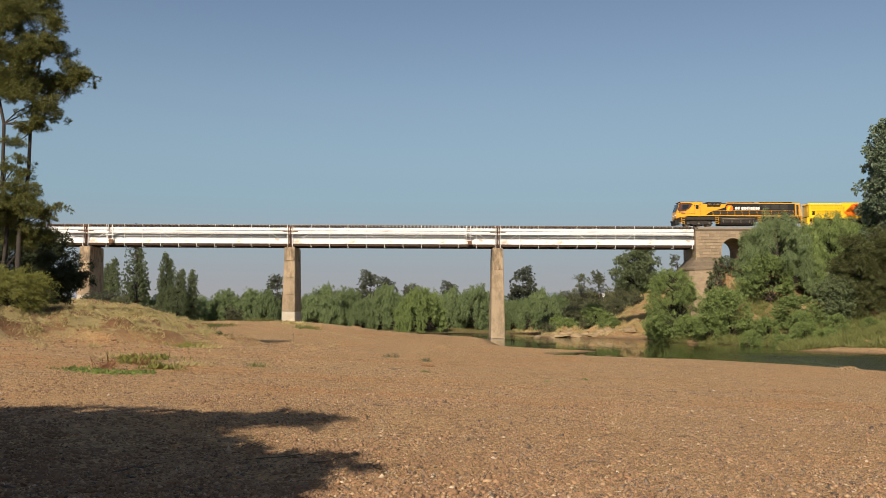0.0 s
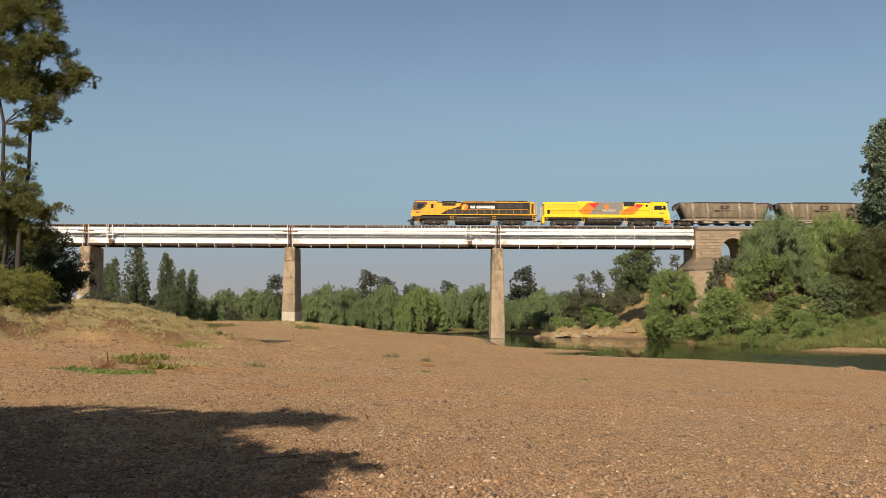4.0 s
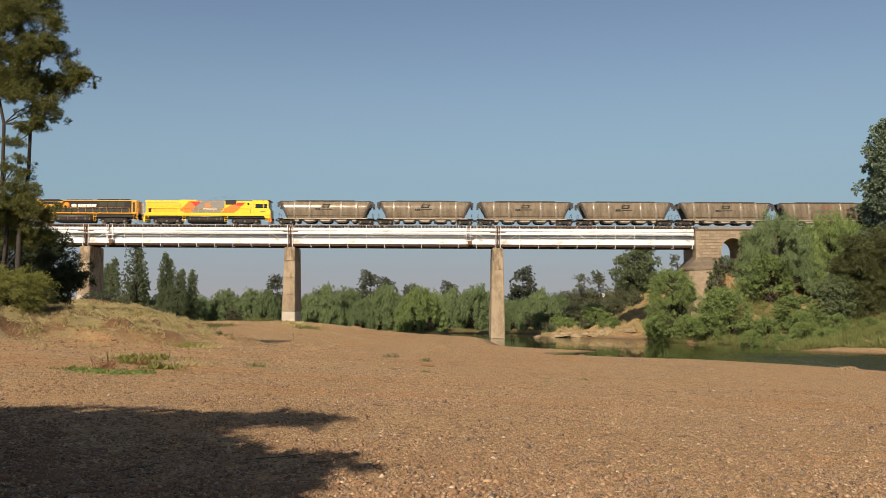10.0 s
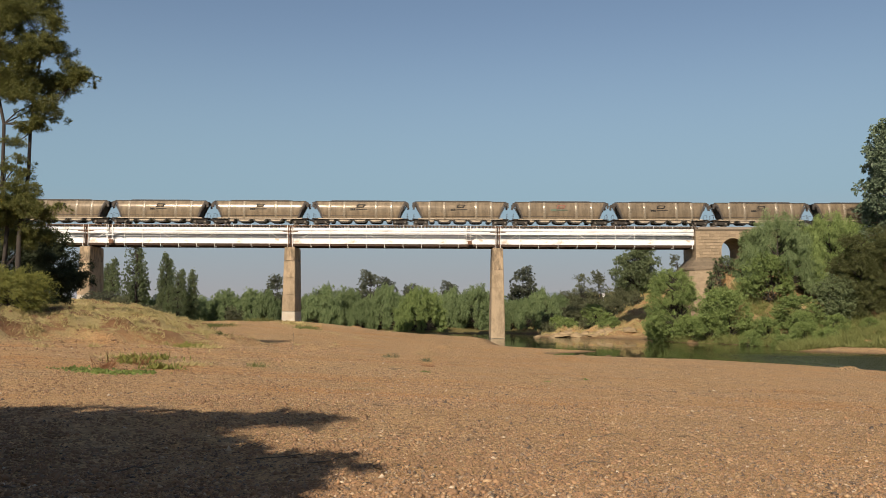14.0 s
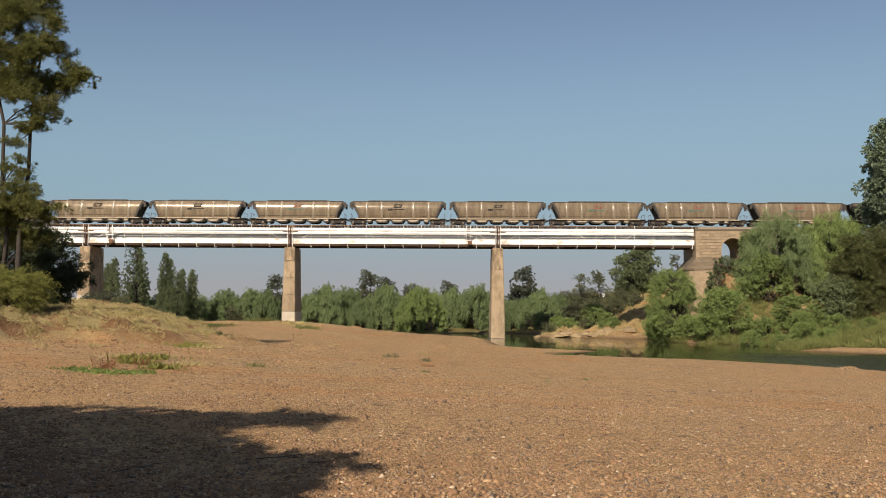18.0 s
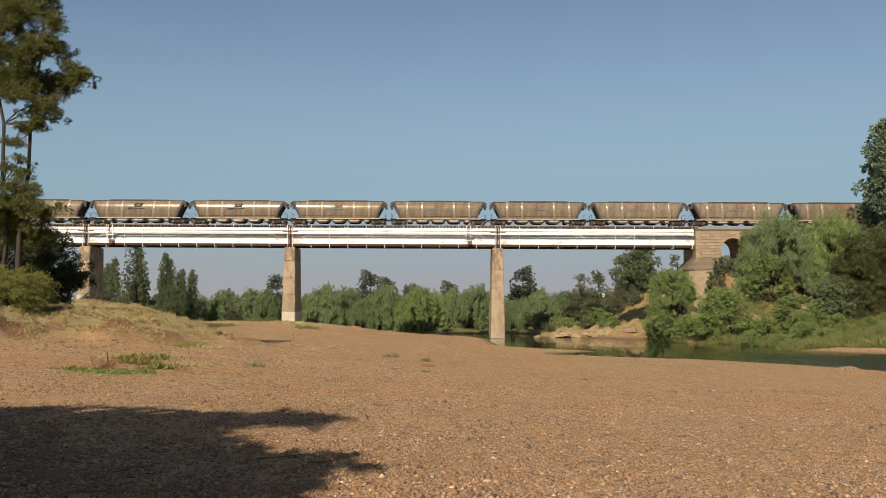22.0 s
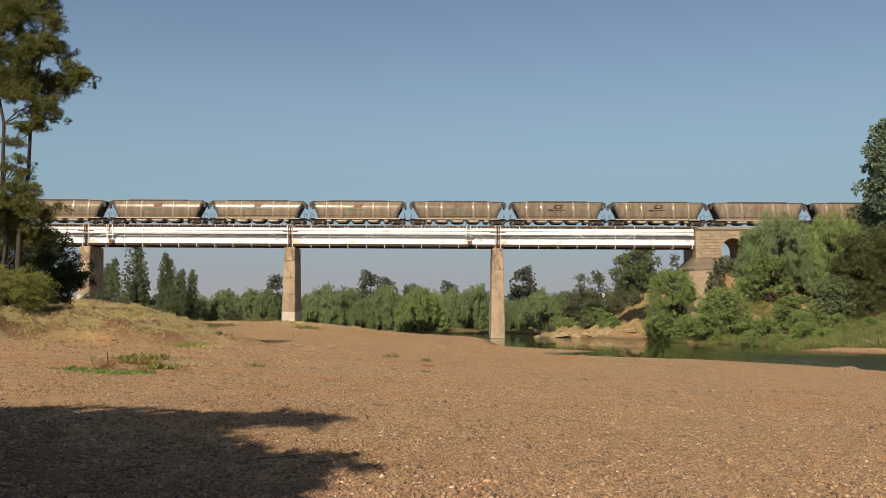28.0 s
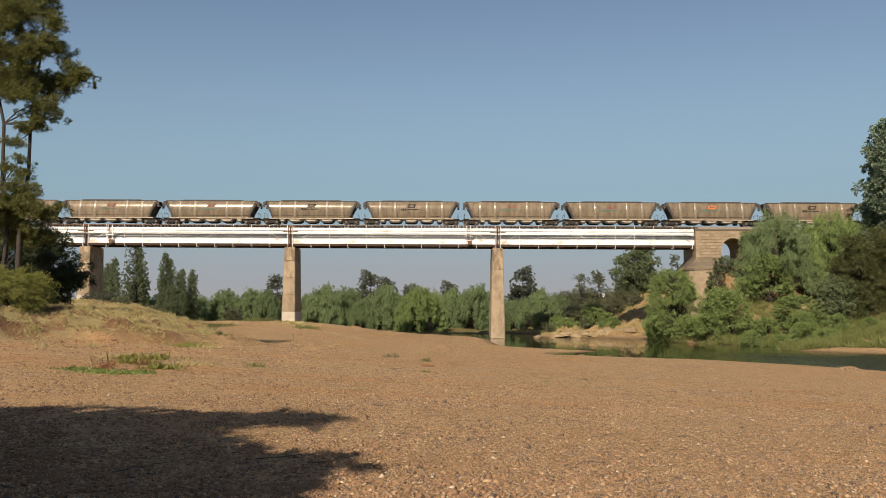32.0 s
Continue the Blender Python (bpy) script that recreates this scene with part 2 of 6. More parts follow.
M_POPLAR = foliage("poplar_leaf", (0.075, 0.102, 0.046), (0.20, 0.232, 0.108), 0.5, 0.2, 0.4)
M_EUCA = foliage("eucalypt_leaf", (0.05, 0.058, 0.038), (0.13, 0.14, 0.085), 0.6, 0.2)
M_TALLPOP = foliage("pale_poplar_leaf", (0.12, 0.165, 0.10), (0.31, 0.38, 0.24), 0.5, 0.25, 0.4)
M_SHRUB = foliage("bank_shrub_leaf", (0.10, 0.15, 0.042), (0.32, 0.39, 0.13), 0.6, 0.3, 0.5, 2.4)
M_SCRUB = foliage("grey_scrub_leaf", (0.075, 0.085, 0.045), (0.17, 0.175, 0.09), 0.7, 0.25)
M_DRY = foliage("dry_grass_blade", (0.27, 0.22, 0.095), (0.58, 0.49, 0.235), 0.9, 0.3, 0.5, 5.0)
M_GREEN = foliage("green_grass_blade", (0.10, 0.12, 0.035), (0.25, 0.25, 0.09), 0.8, 0.35)
M_REED = foliage("bank_grass_blade", (0.115, 0.135, 0.04), (0.29, 0.30, 0.11), 0.8, 0.35, 0.5, 6.0)
M_WEED = foliage("low_weed_leaf", (0.085, 0.12, 0.028), (0.22, 0.28, 0.07), 0.7, 0.3)
M_REDWEED = foliage("red_dock_leaf", (0.19, 0.085, 0.04), (0.30, 0.15, 0.075), 0.8, 0.3)
# blue-grey base colour carries the haze of distance over the wooded hills
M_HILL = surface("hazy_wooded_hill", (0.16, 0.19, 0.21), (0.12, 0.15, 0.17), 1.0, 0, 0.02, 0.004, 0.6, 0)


# ---- mesh helpers ----
def thing(name, label, category, at=(0, 0, 0), group="", kind=""):
    ob = new(name)
    ob.location = at
    ob.empty_display_size = 0.5
    return tagged(ob, label, category, group, kind)


def smooth(me, angle=None):
    me.polygons.foreach_set("use_smooth", [True] * len(me.polygons))


def part(name, bm, material, parent=None, label="", soft=False):
    me = bpy.data.meshes.new(name)
    bmesh.ops.recalc_face_normals(bm, faces=bm.faces)
    bm.to_mesh(me)
    bm.free()
    me.materials.append(material)
    if soft:
        smooth(me)
    ob = new(name, me)
    ob.parent = parent
    if label:
        tagged(ob, label)
    return ob


def again(ob, m, parent=None):
    """One more object on the same mesh."""
    o = new(ob.name.split(".")[0], ob.data)
    o.parent = parent if parent else ob.parent
    o.matrix_basis = m
    return o


def bx(bm, x0, x1, y0, y1, z0, z1, bevel=0.0):
    v = [bm.verts.new((x, y, z)) for z in (z0, z1) for y in (y0, y1) for x in (x0, x1)]
    fs = [bm.faces.new([v[i] for i in q]) for q in ((0, 2, 3, 1), (4, 5, 7, 6), (0, 1, 5, 4), (2, 6, 7, 3), (0, 4, 6, 2), (1, 3, 7, 5))]
    if bevel:
        es = {e for f in fs for e in f.edges}
        bmesh.ops.bevel(bm, geom=list(es), offset=bevel, segments=1, affect="EDGES")
    return bm


def prism(bm, pts, a, b, axis="y", bevel=0.0):
    """A polygon (in the plane across the axis) drawn out from a to b."""
    put = {"y": lambda p, d: (p[0], d, p[1]), "x": lambda p, d: (d, p[0], p[1]), "z": lambda p, d: (p[0], p[1], d)}[axis]
    r0 = [bm.verts.new(put(p, a)) for p in pts]
    r1 = [bm.verts.new(put(p, b)) for p in pts]
    n = len(pts)
    fs = [bm.faces.new(r0), bm.faces.new(r1[::-1])]
    for i in range(n):
        fs.append(bm.faces.new((r0[i], r0[(i + 1) % n], r1[(i + 1) % n], r1[i])))
    if bevel:
        es = {e for f in fs for e in f.edges}
        bmesh.ops.bevel(bm, geom=list(es), offset=bevel, segments=2, affect="EDGES")
    return bm


def rod(bm, p, q, r0, r1=None, n=8):
    p, q = Vector(p), Vector(q)
    r1 = r0 if r1 is None else r1
    rot = (q - p).to_track_quat("Z", "Y").to_matrix()
    ring = lambda c, r: [bm.verts.new(c + rot @ Vector((r * math.cos(k * math.tau / n), r * math.sin(k * math.tau / n), 0))) for k in range(n)]
    a, b = ring(p, r0), ring(q, r1)
    for i in range(n):
        bm.faces.new((a[i], a[(i + 1) % n], b[(i + 1) % n], b[i]))
    bm.faces.new(a[::-1]), bm.faces.new(b)
    return bm


def B():
    return bmesh.new()


def raw(name, verts, faces, material, parent=None, label="", soft=False):
    """A mesh from arrays; all faces have the same number of corners."""
    verts, faces = np.asarray(verts, np.float32), np.asarray(faces, np.int32)
    me = bpy.data.meshes.new(name)
    me.vertices.add(len(verts))
    me.vertices.foreach_set("co", verts.ravel())
    k = faces.shape[1]
    me.loops.add(faces.size)
    me.loops.foreach_set("vertex_index", faces.ravel())
    me.polygons.add(len(faces))
    me.polygons.foreach_set("loop_start", np.arange(0, faces.size, k, dtype=np.int32))
    me.update(calc_edges=True)
    me.materials.append(material)
    if soft:
        smooth(me)
    ob = new(name, me)
    ob.parent = parent
    if label:
        tagged(ob, label)
    return ob


# ---- terrain ----
WATER_EDGE = [(5.6, 152), (7.4, 140), (7.4, 128), (7.6, 116), (9, 111), (12.5, 105.5), (18, 100), (17.6, 97.5), (13, 94), (10.3, 92.8), (11.2, 91.2),
              (15.8, 88.2), (20, 85.4), (25.6, 82.7), (31.1, 76), (35.3, 68), (42, 55), (55, 38), (90, 10), (160, -40),
              (190, -10), (110, 40), (74, 70), (58, 87), (49, 95), (42.5, 101), (41.2, 105), (46, 110), (46.8, 114.5), (40.8, 121.4), (35.4, 127),
              (33.5, 143), (26.5, 148.5), (19.5, 150.5), (16.6, 152.5), (18.4, 163), (18.6, 172.5), (10, 175.5), (2.0, 172), (-0.5, 162), (1.5, 156)]
MID = [(7.8, 149), (20, 126), (28, 104), (38, 88), (46, 75), (62, 56), (100, 26), (175, -25)]


def edge_distance(x, y, poly):
    """Distance to the water's edge, negative in the water."""
    best = np.full(x.shape, 1e9)
    inside = np.zeros(x.shape, bool)
    n = len(poly)
    for i in range(n):
        (ax, ay), (bx_, by) = poly[i], poly[(i + 1) % n]
        dx, dy = bx_ - ax, by - ay
        t = np.clip(((x - ax) * dx + (y - ay) * dy) / (dx * dx + dy * dy), 0, 1)
        best = np.minimum(best, np.hypot(x - ax - t * dx, y - ay - t * dy))
        hit = ((ay > y) != (by > y)) & (x < (bx_ - ax) * (y - ay) / (by - ay + 1e-12) + ax)
        inside ^= hit
    return np.where(inside, -best, best)


def sstep(a, b, v):
    t = np.clip((v - a) / (b - a), 0, 1)
    return t * t * (3 - 2 * t)


def waves(x, y, seed, scale, octaves=4):
    """Smooth noise from sums of turned sine waves."""
    r = np.random.RandomState(seed)
    out, amp = np.zeros(x.shape), 1.0
    for o in range(octaves):
        k = 2 ** o / scale
        for j in range(4):
            a, p, q = r.uniform(0, math.tau, 3)
            out += amp * 0.3 * np.sin((x * math.cos(a) + y * math.sin(a)) * k * math.tau + p + 1.3 * np.sin((x * math.sin(a) - y * math.cos(a)) * k * 3.1 + q))
        amp *= 0.5
    return out


def bank(x, y):
    """How far a point lies up the grassy bank, 0 to 1."""
    line = np.interp(y, (0, 35, 45, 55, 65, 100, 142, 200), (-60, -26, -17.5, -12.5, -12.5, -26, -46, -60))
    s = line - x + 1.8 * waves(x, y, 5, 14, 4)
    return sstep(0, 11.5, s)


def ground(x, y):
    x, y = np.asarray(x, float), np.asarray(y, float)
    d = edge_distance(x, y, WATER_EDGE)
    mx, my = [p[0] for p in MID], [p[1] for p in MID]
    far = y > np.where(x < 7.8, 151 + 0 * x, np.interp(x, mx, my))
    near = 3.05 * np.clip(d / 62, 0, 1) ** 0.95
    near = near + 1.25 * np.exp(-((x + 25) / 14) ** 2 - ((y - 138) / 22) ** 2) * sstep(0, 12, d)
    near = near + bank(x, y) * np.interp(y, (40, 60, 100, 142), (1.0, 1.3, 1.75, 2.2))
    near = near + 0.05 * waves(x, y, 2, 9, 4) * sstep(0, 10, d) + (0.34 * waves(x, y, 3, 6.5, 4) + 0.17 * waves(x, y, 23, 2.6, 3) + 0.08 * waves(x, y, 27, 1.3, 2)) * bank(x, y)
    scarp = sstep(-0.04, 0.05, bank(x, y) - 0.30 + 0.22 * waves(x, y, 24, 9, 4)) + sstep(-0.04, 0.05, bank(x, y) - 0.62 + 0.2 * waves(x, y, 25, 7, 4))
    near = near + 0.36 * scarp * sstep(20, 30, y)
    lift = sstep(10, 36, x)
    rise = 0.5 * sstep(0.2, 1.5, d) + (1.9 + 8.6 * lift * (1 - 0.42 * sstep(148, 165, y) * (1 - sstep(50, 60, x)))) * sstep(1, 13 + 14 * lift + 10 * sstep(42, 60, x), d) + (0.35 * waves(x, y, 7, 11, 4) + 0.5 * (1 - sstep(36, 46, x)) * waves(x, y, 8, 4.5, 4)) * sstep(0.5, 6, d)
    slump = 0.5 * sstep(0.2, 1.5, d) + 0.45 * sstep(1, 4.5, d) + 0.075 * np.clip(d, 0, 32) + 7 * sstep(30, 50, x) * sstep(152, 185, y)
    slump = slump + (0.45 * waves(x, y, 7, 11, 4) + 0.95 * np.abs(waves(x, y, 8, 6, 4)) - 0.2) * sstep(0.5, 5, d) * (1 - 0.6 * sstep(36, 44, x))
    inland = sstep(145, 155, y) * (1 - sstep(46, 56, x))
    rise = rise * (1 - inland) + slump * inland
    rise = np.where(y < 128, rise * (0.06 + 0.94 * sstep(0, 9, y - np.interp(x, (34, 42, 48, 56, 80), (96.5, 101.5, 101.5, 97, 84.5)))), rise)
    low = 0.1 + (1.2 + 0.4 * waves(x, y, 7, 25, 3)) * sstep(180, 202, y)
    fz = low + (rise - low) * sstep(13, 24, x)
    z = np.where(far, np.maximum(fz, 0.12 * np.clip(d, 0, 4)), near)
    blend = sstep(143, 160, y) * (x < 8)
    z = np.where(x < 8, near * (1 - blend) + np.where(far, fz, near) * blend, z)
    track = np.maximum(0, np.abs(y - 145.5) - 4.2)
    crest = np.interp(x, (-130, -112, -111, 44, 46.5, 60, 72, 78), (18.0, 18.0, -9.0, -9.0, 12.2, 13.5, 16.0, 18.0))
    z = np.where((x > 44) | (x < -111), np.maximum(z, crest - track / 1.5), z)
    z = np.where(d < 0, np.maximum(-1.6, 0.16 * d), z)
    return z


def ground_at(x, y):
    return float(ground(np.array([x]), np.array([y]))[0])


def axis_steps(lo, hi, fine_lo, fine_hi, step, grow=1.07):
    v = list(np.arange(fine_lo, fine_hi + 1e-6, step))
    s = step
    while v[-1] < hi:
        s *= grow
        v.append(v[-1] + s)
    s = step
    while v[0] > lo:
        s *= grow
        v.insert(0, v[0] - s)
    return np.array(v)


def build_ground():
    xs = axis_steps(-2600, 2600, -60, 62, 0.5)
    ys = np.concatenate([axis_steps(-900, 5, 4.5, 5, 0.2, 1.09)[:-2], np.arange(5, 40, 0.28), axis_steps(40, 3000, 40, 165, 0.55)])
    ys = np.unique(np.round(ys, 3))
    ys = ys[(ys > -2000) & (ys < 3200)]
    X, Y = np.meshgrid(xs, ys)
    Z = ground(X, Y)
    n, m = len(ys), len(xs)
    i = np.arange(n * m).reshape(n, m)
    f = np.stack([i[:-1, :-1], i[:-1, 1:], i[1:, 1:], i[1:, :-1]], -1).reshape(-1, 4)
    ob = raw("ground", np.stack([X, Y, Z], -1).reshape(-1, 3), f, M_GROUND, soft=True)
    d = edge_distance(X, Y, WATER_EDGE)
    far = Y > np.where(X < 7.8, 151, np.interp(X, [p[0] for p in MID], [p[1] for p in MID]))
    patch = waves(X, Y, 9, 6, 4)
    dry = np.clip(bank(X, Y) * 2.0 - 0.15 + 0.35 * patch, 0, 1)
    dry = np.maximum(dry, np.where(far & (X > 8) & (Y > 100), np.clip(0.75 + 0.5 * patch, 0, 1) * sstep(0.4, 2, d), 0))
    green = np.where(far, np.clip(0.5 + 0.6 * patch, 0, 1) * sstep(1, 4, d) * np.where(X > 8, np.where(X < 36, 0.12, 0.35 + 0.65 * sstep(9, 2, d)), 1.0), 0)
    green = np.where((Y > 165) | (np.abs(X) > 150), 0.8, green)
    spit = sstep(0, 3, Y - np.interp(X, (34, 42, 48, 56, 80), (96.5, 101.5, 101.5, 97, 84.5)))
    green = np.where(far & (X > 34) & (Y < 125), green * spit, green)
    dry = np.where(far & (X > 34) & (Y < 125), dry * spit, dry)
    green = np.where((X > 16) & (X < 48) & (Y > 148) & (Y < 200), 0.1, green)
    dry = np.where((X > 16) & (X < 48) & (Y > 165) & (Y < 200), np.clip(0.3 + 0.6 * patch, 0, 1), dry)
    dry = np.where((X > 16) & (X < 36) & (Y > 147) & (Y <= 165), np.clip(0.2 + 0.6 * patch, 0, 1), dry)
    mud = np.clip(1 - np.abs(d) / 1.6, 0, 1) * 0.9 * (d > -3)
    col = np.stack([dry, green, mud, np.ones_like(dry)], -1).reshape(-1, 4).astype(np.float32)
    at = ob.data.attributes.new("cover", "FLOAT_COLOR", "POINT")
    at.data.foreach_set("color", col.ravel())
    return tagged(ob, "reddish river gravel and sand with dry grassy bank", "ground", kind="structure")


build_ground()
wx, wy = np.meshgrid(np.linspace(-20, 220, 30), np.linspace(-60, 178, 30))
wi = np.arange(900).reshape(30, 30)
wf = np.stack([wi[:-1, :-1], wi[:-1, 1:], wi[1:, 1:], wi[1:, :-1]], -1).reshape(-1, 4)
tagged(raw("water", np.stack([wx, wy, wx * 0], -1).reshape(-1, 3), wf, M_WATER), "still green river water reflecting the bank", "water", kind="structure")


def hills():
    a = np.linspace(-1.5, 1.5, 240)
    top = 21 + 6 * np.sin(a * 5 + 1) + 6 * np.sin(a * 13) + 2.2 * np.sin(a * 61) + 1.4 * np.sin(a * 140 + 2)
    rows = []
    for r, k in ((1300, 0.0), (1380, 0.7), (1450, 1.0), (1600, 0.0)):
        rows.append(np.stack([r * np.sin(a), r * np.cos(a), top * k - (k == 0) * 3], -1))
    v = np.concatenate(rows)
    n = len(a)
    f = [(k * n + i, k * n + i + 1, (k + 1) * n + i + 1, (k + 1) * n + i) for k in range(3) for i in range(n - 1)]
    tagged(raw("backdrop", v, f, M_HILL, soft=True), "low wooded hills far off, haze painted into their blue", "hills", kind="structure")


hills()


def haze():
    """Glowing shell painted as morning haze low over the horizon, all the way round."""
    m, nt, b = nodes_of("horizon_haze")
    nt.nodes.remove(b)
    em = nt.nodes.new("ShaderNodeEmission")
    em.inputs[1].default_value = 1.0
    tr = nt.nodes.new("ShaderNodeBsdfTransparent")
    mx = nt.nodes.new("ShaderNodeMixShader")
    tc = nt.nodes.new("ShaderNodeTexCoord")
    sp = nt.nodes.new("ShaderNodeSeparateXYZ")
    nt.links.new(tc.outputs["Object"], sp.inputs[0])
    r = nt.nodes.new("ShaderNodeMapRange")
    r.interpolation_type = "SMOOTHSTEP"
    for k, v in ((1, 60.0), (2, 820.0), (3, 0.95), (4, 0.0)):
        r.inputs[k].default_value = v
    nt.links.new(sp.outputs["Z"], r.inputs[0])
    # grey at the foot, sky blue above: haze colour given off as emission
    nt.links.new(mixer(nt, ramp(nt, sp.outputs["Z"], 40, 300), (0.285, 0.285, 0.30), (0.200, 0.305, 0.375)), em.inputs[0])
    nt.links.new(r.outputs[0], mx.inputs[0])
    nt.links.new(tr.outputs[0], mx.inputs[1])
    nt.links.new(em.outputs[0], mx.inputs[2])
    nt.links.new(mx.outputs[0], nt.nodes["Material Output"].inputs[0])
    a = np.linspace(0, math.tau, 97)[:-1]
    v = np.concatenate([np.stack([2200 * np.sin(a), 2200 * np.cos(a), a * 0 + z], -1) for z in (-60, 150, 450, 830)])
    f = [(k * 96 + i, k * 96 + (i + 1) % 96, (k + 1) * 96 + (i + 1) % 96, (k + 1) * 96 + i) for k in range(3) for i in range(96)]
    tagged(raw("backdrop", v, f, m, soft=True), "glowing shell painted as grey haze low over the horizon", "haze", kind="structure")


haze()

# ---- bridge ----
RAIL, TRACK_Y = 19.2, 145.5
PIER_X = (-95.6, -60.4, -25.85, 9.25)
PIER_TOP = 15.25


def bridge_pier(x, base, foot, label):
    t = thing("bridge_pier", label, "bridge pier", (x, 145.5, base), "piers under the bridge")
    h = PIER_TOP - base
    half = lambda z: 0.88 + 0.022 * (h - z)          # the shaft widens downwards
    deep = lambda z: 2.9 + 0.02 * (h - z)
    levels = [foot] + list(np.arange(foot + 2.85, h - 1.0, 2.85)) + [h]
    for a, b in zip(levels[:-1], levels[1:]):
        bm = B()
        lo, hi = a + 0.02, b - 0.02
        pts = []
        for zz in (lo, hi):
            w, dp = half(zz), deep(zz)
            c = 0.10
            pts.append([(-w + c, -dp, zz), (w - c, -dp, zz), (w, -dp + c, zz), (w, dp - c, zz), (w - c, dp, zz), (-w + c, dp, zz), (-w, dp - c, zz), (-w, -dp + c, zz)])
        r0, r1 = [[bm.verts.new(p) for p in q] for q in pts]
        for i in range(8):
            bm.faces.new((r0[i], r0[(i + 1) % 8], r1[(i + 1) % 8], r1[i]))
        bm.faces.new(r0[::-1]), bm.faces.new(r1)
        part("shaft_lift", bm, M_STAINED if b == h else M_CONCRETE, t, "dark water-stained top lift" if b == h else "")
    part("core", bx(B(), -0.85, 0.85, -2.8, 2.8, 0, h), M_CONCRETE, t)
    w, dp = half(foot) + 0.02, deep(foot) + 0.02
    part("footing", bx(B(), -w, w, -dp, dp, -2.5, foot, 0.12), M_PALE, t, "pale concrete footing")
    for sx in (-0.45, 0.45):
        for sy in (-1.9, 1.9):
            part("bearing", bx(B(), sx - 0.22, sx + 0.22, sy - 0.35, sy + 0.35, h, h + 0.22, 0.03), M_RUST, t, "rusty girder bearing")
    return t


bridge_pier(PIER_X[0], ground_at(PIER_X[0], 143) - 0.1, 1.2, "tall tapered weathered concrete bridge pier")
bridge_pier(PIER_X[1], 5.95, 1.1, "tapered tan concrete bridge pier with pale base")
bridge_pier(PIER_X[2], 2.9, 1.5, "tapered tan concrete bridge pier standing in sand")
bridge_pier(PIER_X[3], -0.3, 0.35, "tapered tan concrete bridge pier at the water's edge")


def bridge_span(x0, x1, label):
    t = thing("bridge_span", label, "bridge span", (x0, 145.5, 15.4), "white girder spans")
    L = x1 - x0
    g = 0.02
    for s in (-1, 1):
        y = s * 1.28
        gd = part("girder", bx(B(), g, L - g, y - 0.03, y + 0.03, 0.44, 2.95), M_WEBSHADE, t, "white plate girder with its shade painted blue-grey")
        part("bottom_chord", bx(B(), g, L - g, y - 0.10, y + 0.10, 0.06, 0.44, 0.01), M_SHADEDSTEEL, gd, "rusted bottom chord with underside shade in its colour")
        part("bottom_flange", bx(B(), g, L - g, y - 0.26, y + 0.26, -0.04, 0.06), M_SHADEDSTEEL, gd, "rust-stained bottom flange")
        part("top_flange", bx(B(), g, L - g, y - 0.26, y + 0.26, 2.95, 3.03), M_WHITE, gd)
    # walkway fascia and pipes along the near side
    part("fascia", bx(B(), 0.02, L - 0.02, -2.60, -2.52, 2.24, 2.62, 0.01), M_WHITE, t, "white walkway edge plate")
    part("fascia", bx(B(), 0.02, L - 0.02, -2.60, -2.52, 2.72, 3.14, 0.01), M_WHITE, t, "white walkway edge plate")
    part("walkway", bx(B(), 0.02, L - 0.02, -2.52, -1.55, 3.04, 3.12), M_WHITE, t)
    part("upper_pipe", rod(B(), (0, -2.68, 2.67), (L, -2.68, 2.67), 0.035, n=10), M_WHITE, t, soft=True)
    part("lower_pipe", rod(B(), (0, -2.66, 2.10), (L, -2.66, 2.10), 0.09, n=12), M_WHITE, t, "white service pipe", soft=True)
    side = part("side_beam", bx(B(), -0.08, L + 0.08, -2.42, -2.34, 0.44, 1.34, 0.01), M_STREAKED, t, "white side beam streaked with rust along its foot")
    part("beam_lip", bx(B(), -0.08, L + 0.08, -2.48, -2.34, 1.34, 1.39), M_WHITE, side)
    # dark strip stands for the shaded, rusty underside
    part("beam_foot", bx(B(), -0.08, L + 0.08, -2.46, -2.30, 0.06, 0.44), M_SHADEDSTEEL, side, "rusted foot of the beam with underside shade in its colour")
    part("edge_rail", bx(B(), 0, L, -2.66, -2.60, 3.50, 3.56), M_RUST, t, "thin brown edge rail")
    n = max(2, round(L / 3.19))
    post = strut = None
    for i in range(n + 1):
        x = 0.35 + (L - 0.7) * i / n
        if post is None:
            post = part("post", bx(B(), -0.028, 0.028, -2.80, -2.75, -0.28, 3.62), M_WHITE, t, "slender white upright")
            post.location.x = x
            strut = part("bracket", prism(B(), [(-2.75, 0.0), (-2.75, -0.12), (-1.5, -0.12), (-1.5, 0.0)], -0.04, 0.04, "x"), M_WHITE, t)
            strut.location.x = x
            floor = part("floor_beam", bx(B(), -0.1, 0.1, -1.7, 1.7, -0.02, 0.3), M_SHADEDSTEEL, t, "rusty cross beam")
            floor.location.x = x
        else:
            for o in (post, strut, floor):
                again(o, pose(x, 0, 0))
        if i % 3 == 1 and i < n:
            dx = 0.9 if (i // 3) % 2 else -0.9
            part("brace", rod(B(), (x, -2.72, 2.3), (x + dx * 1.7, -2.5, 1.36), 0.055, n=6), M_WHITE, t, "white diagonal brace")
    return t


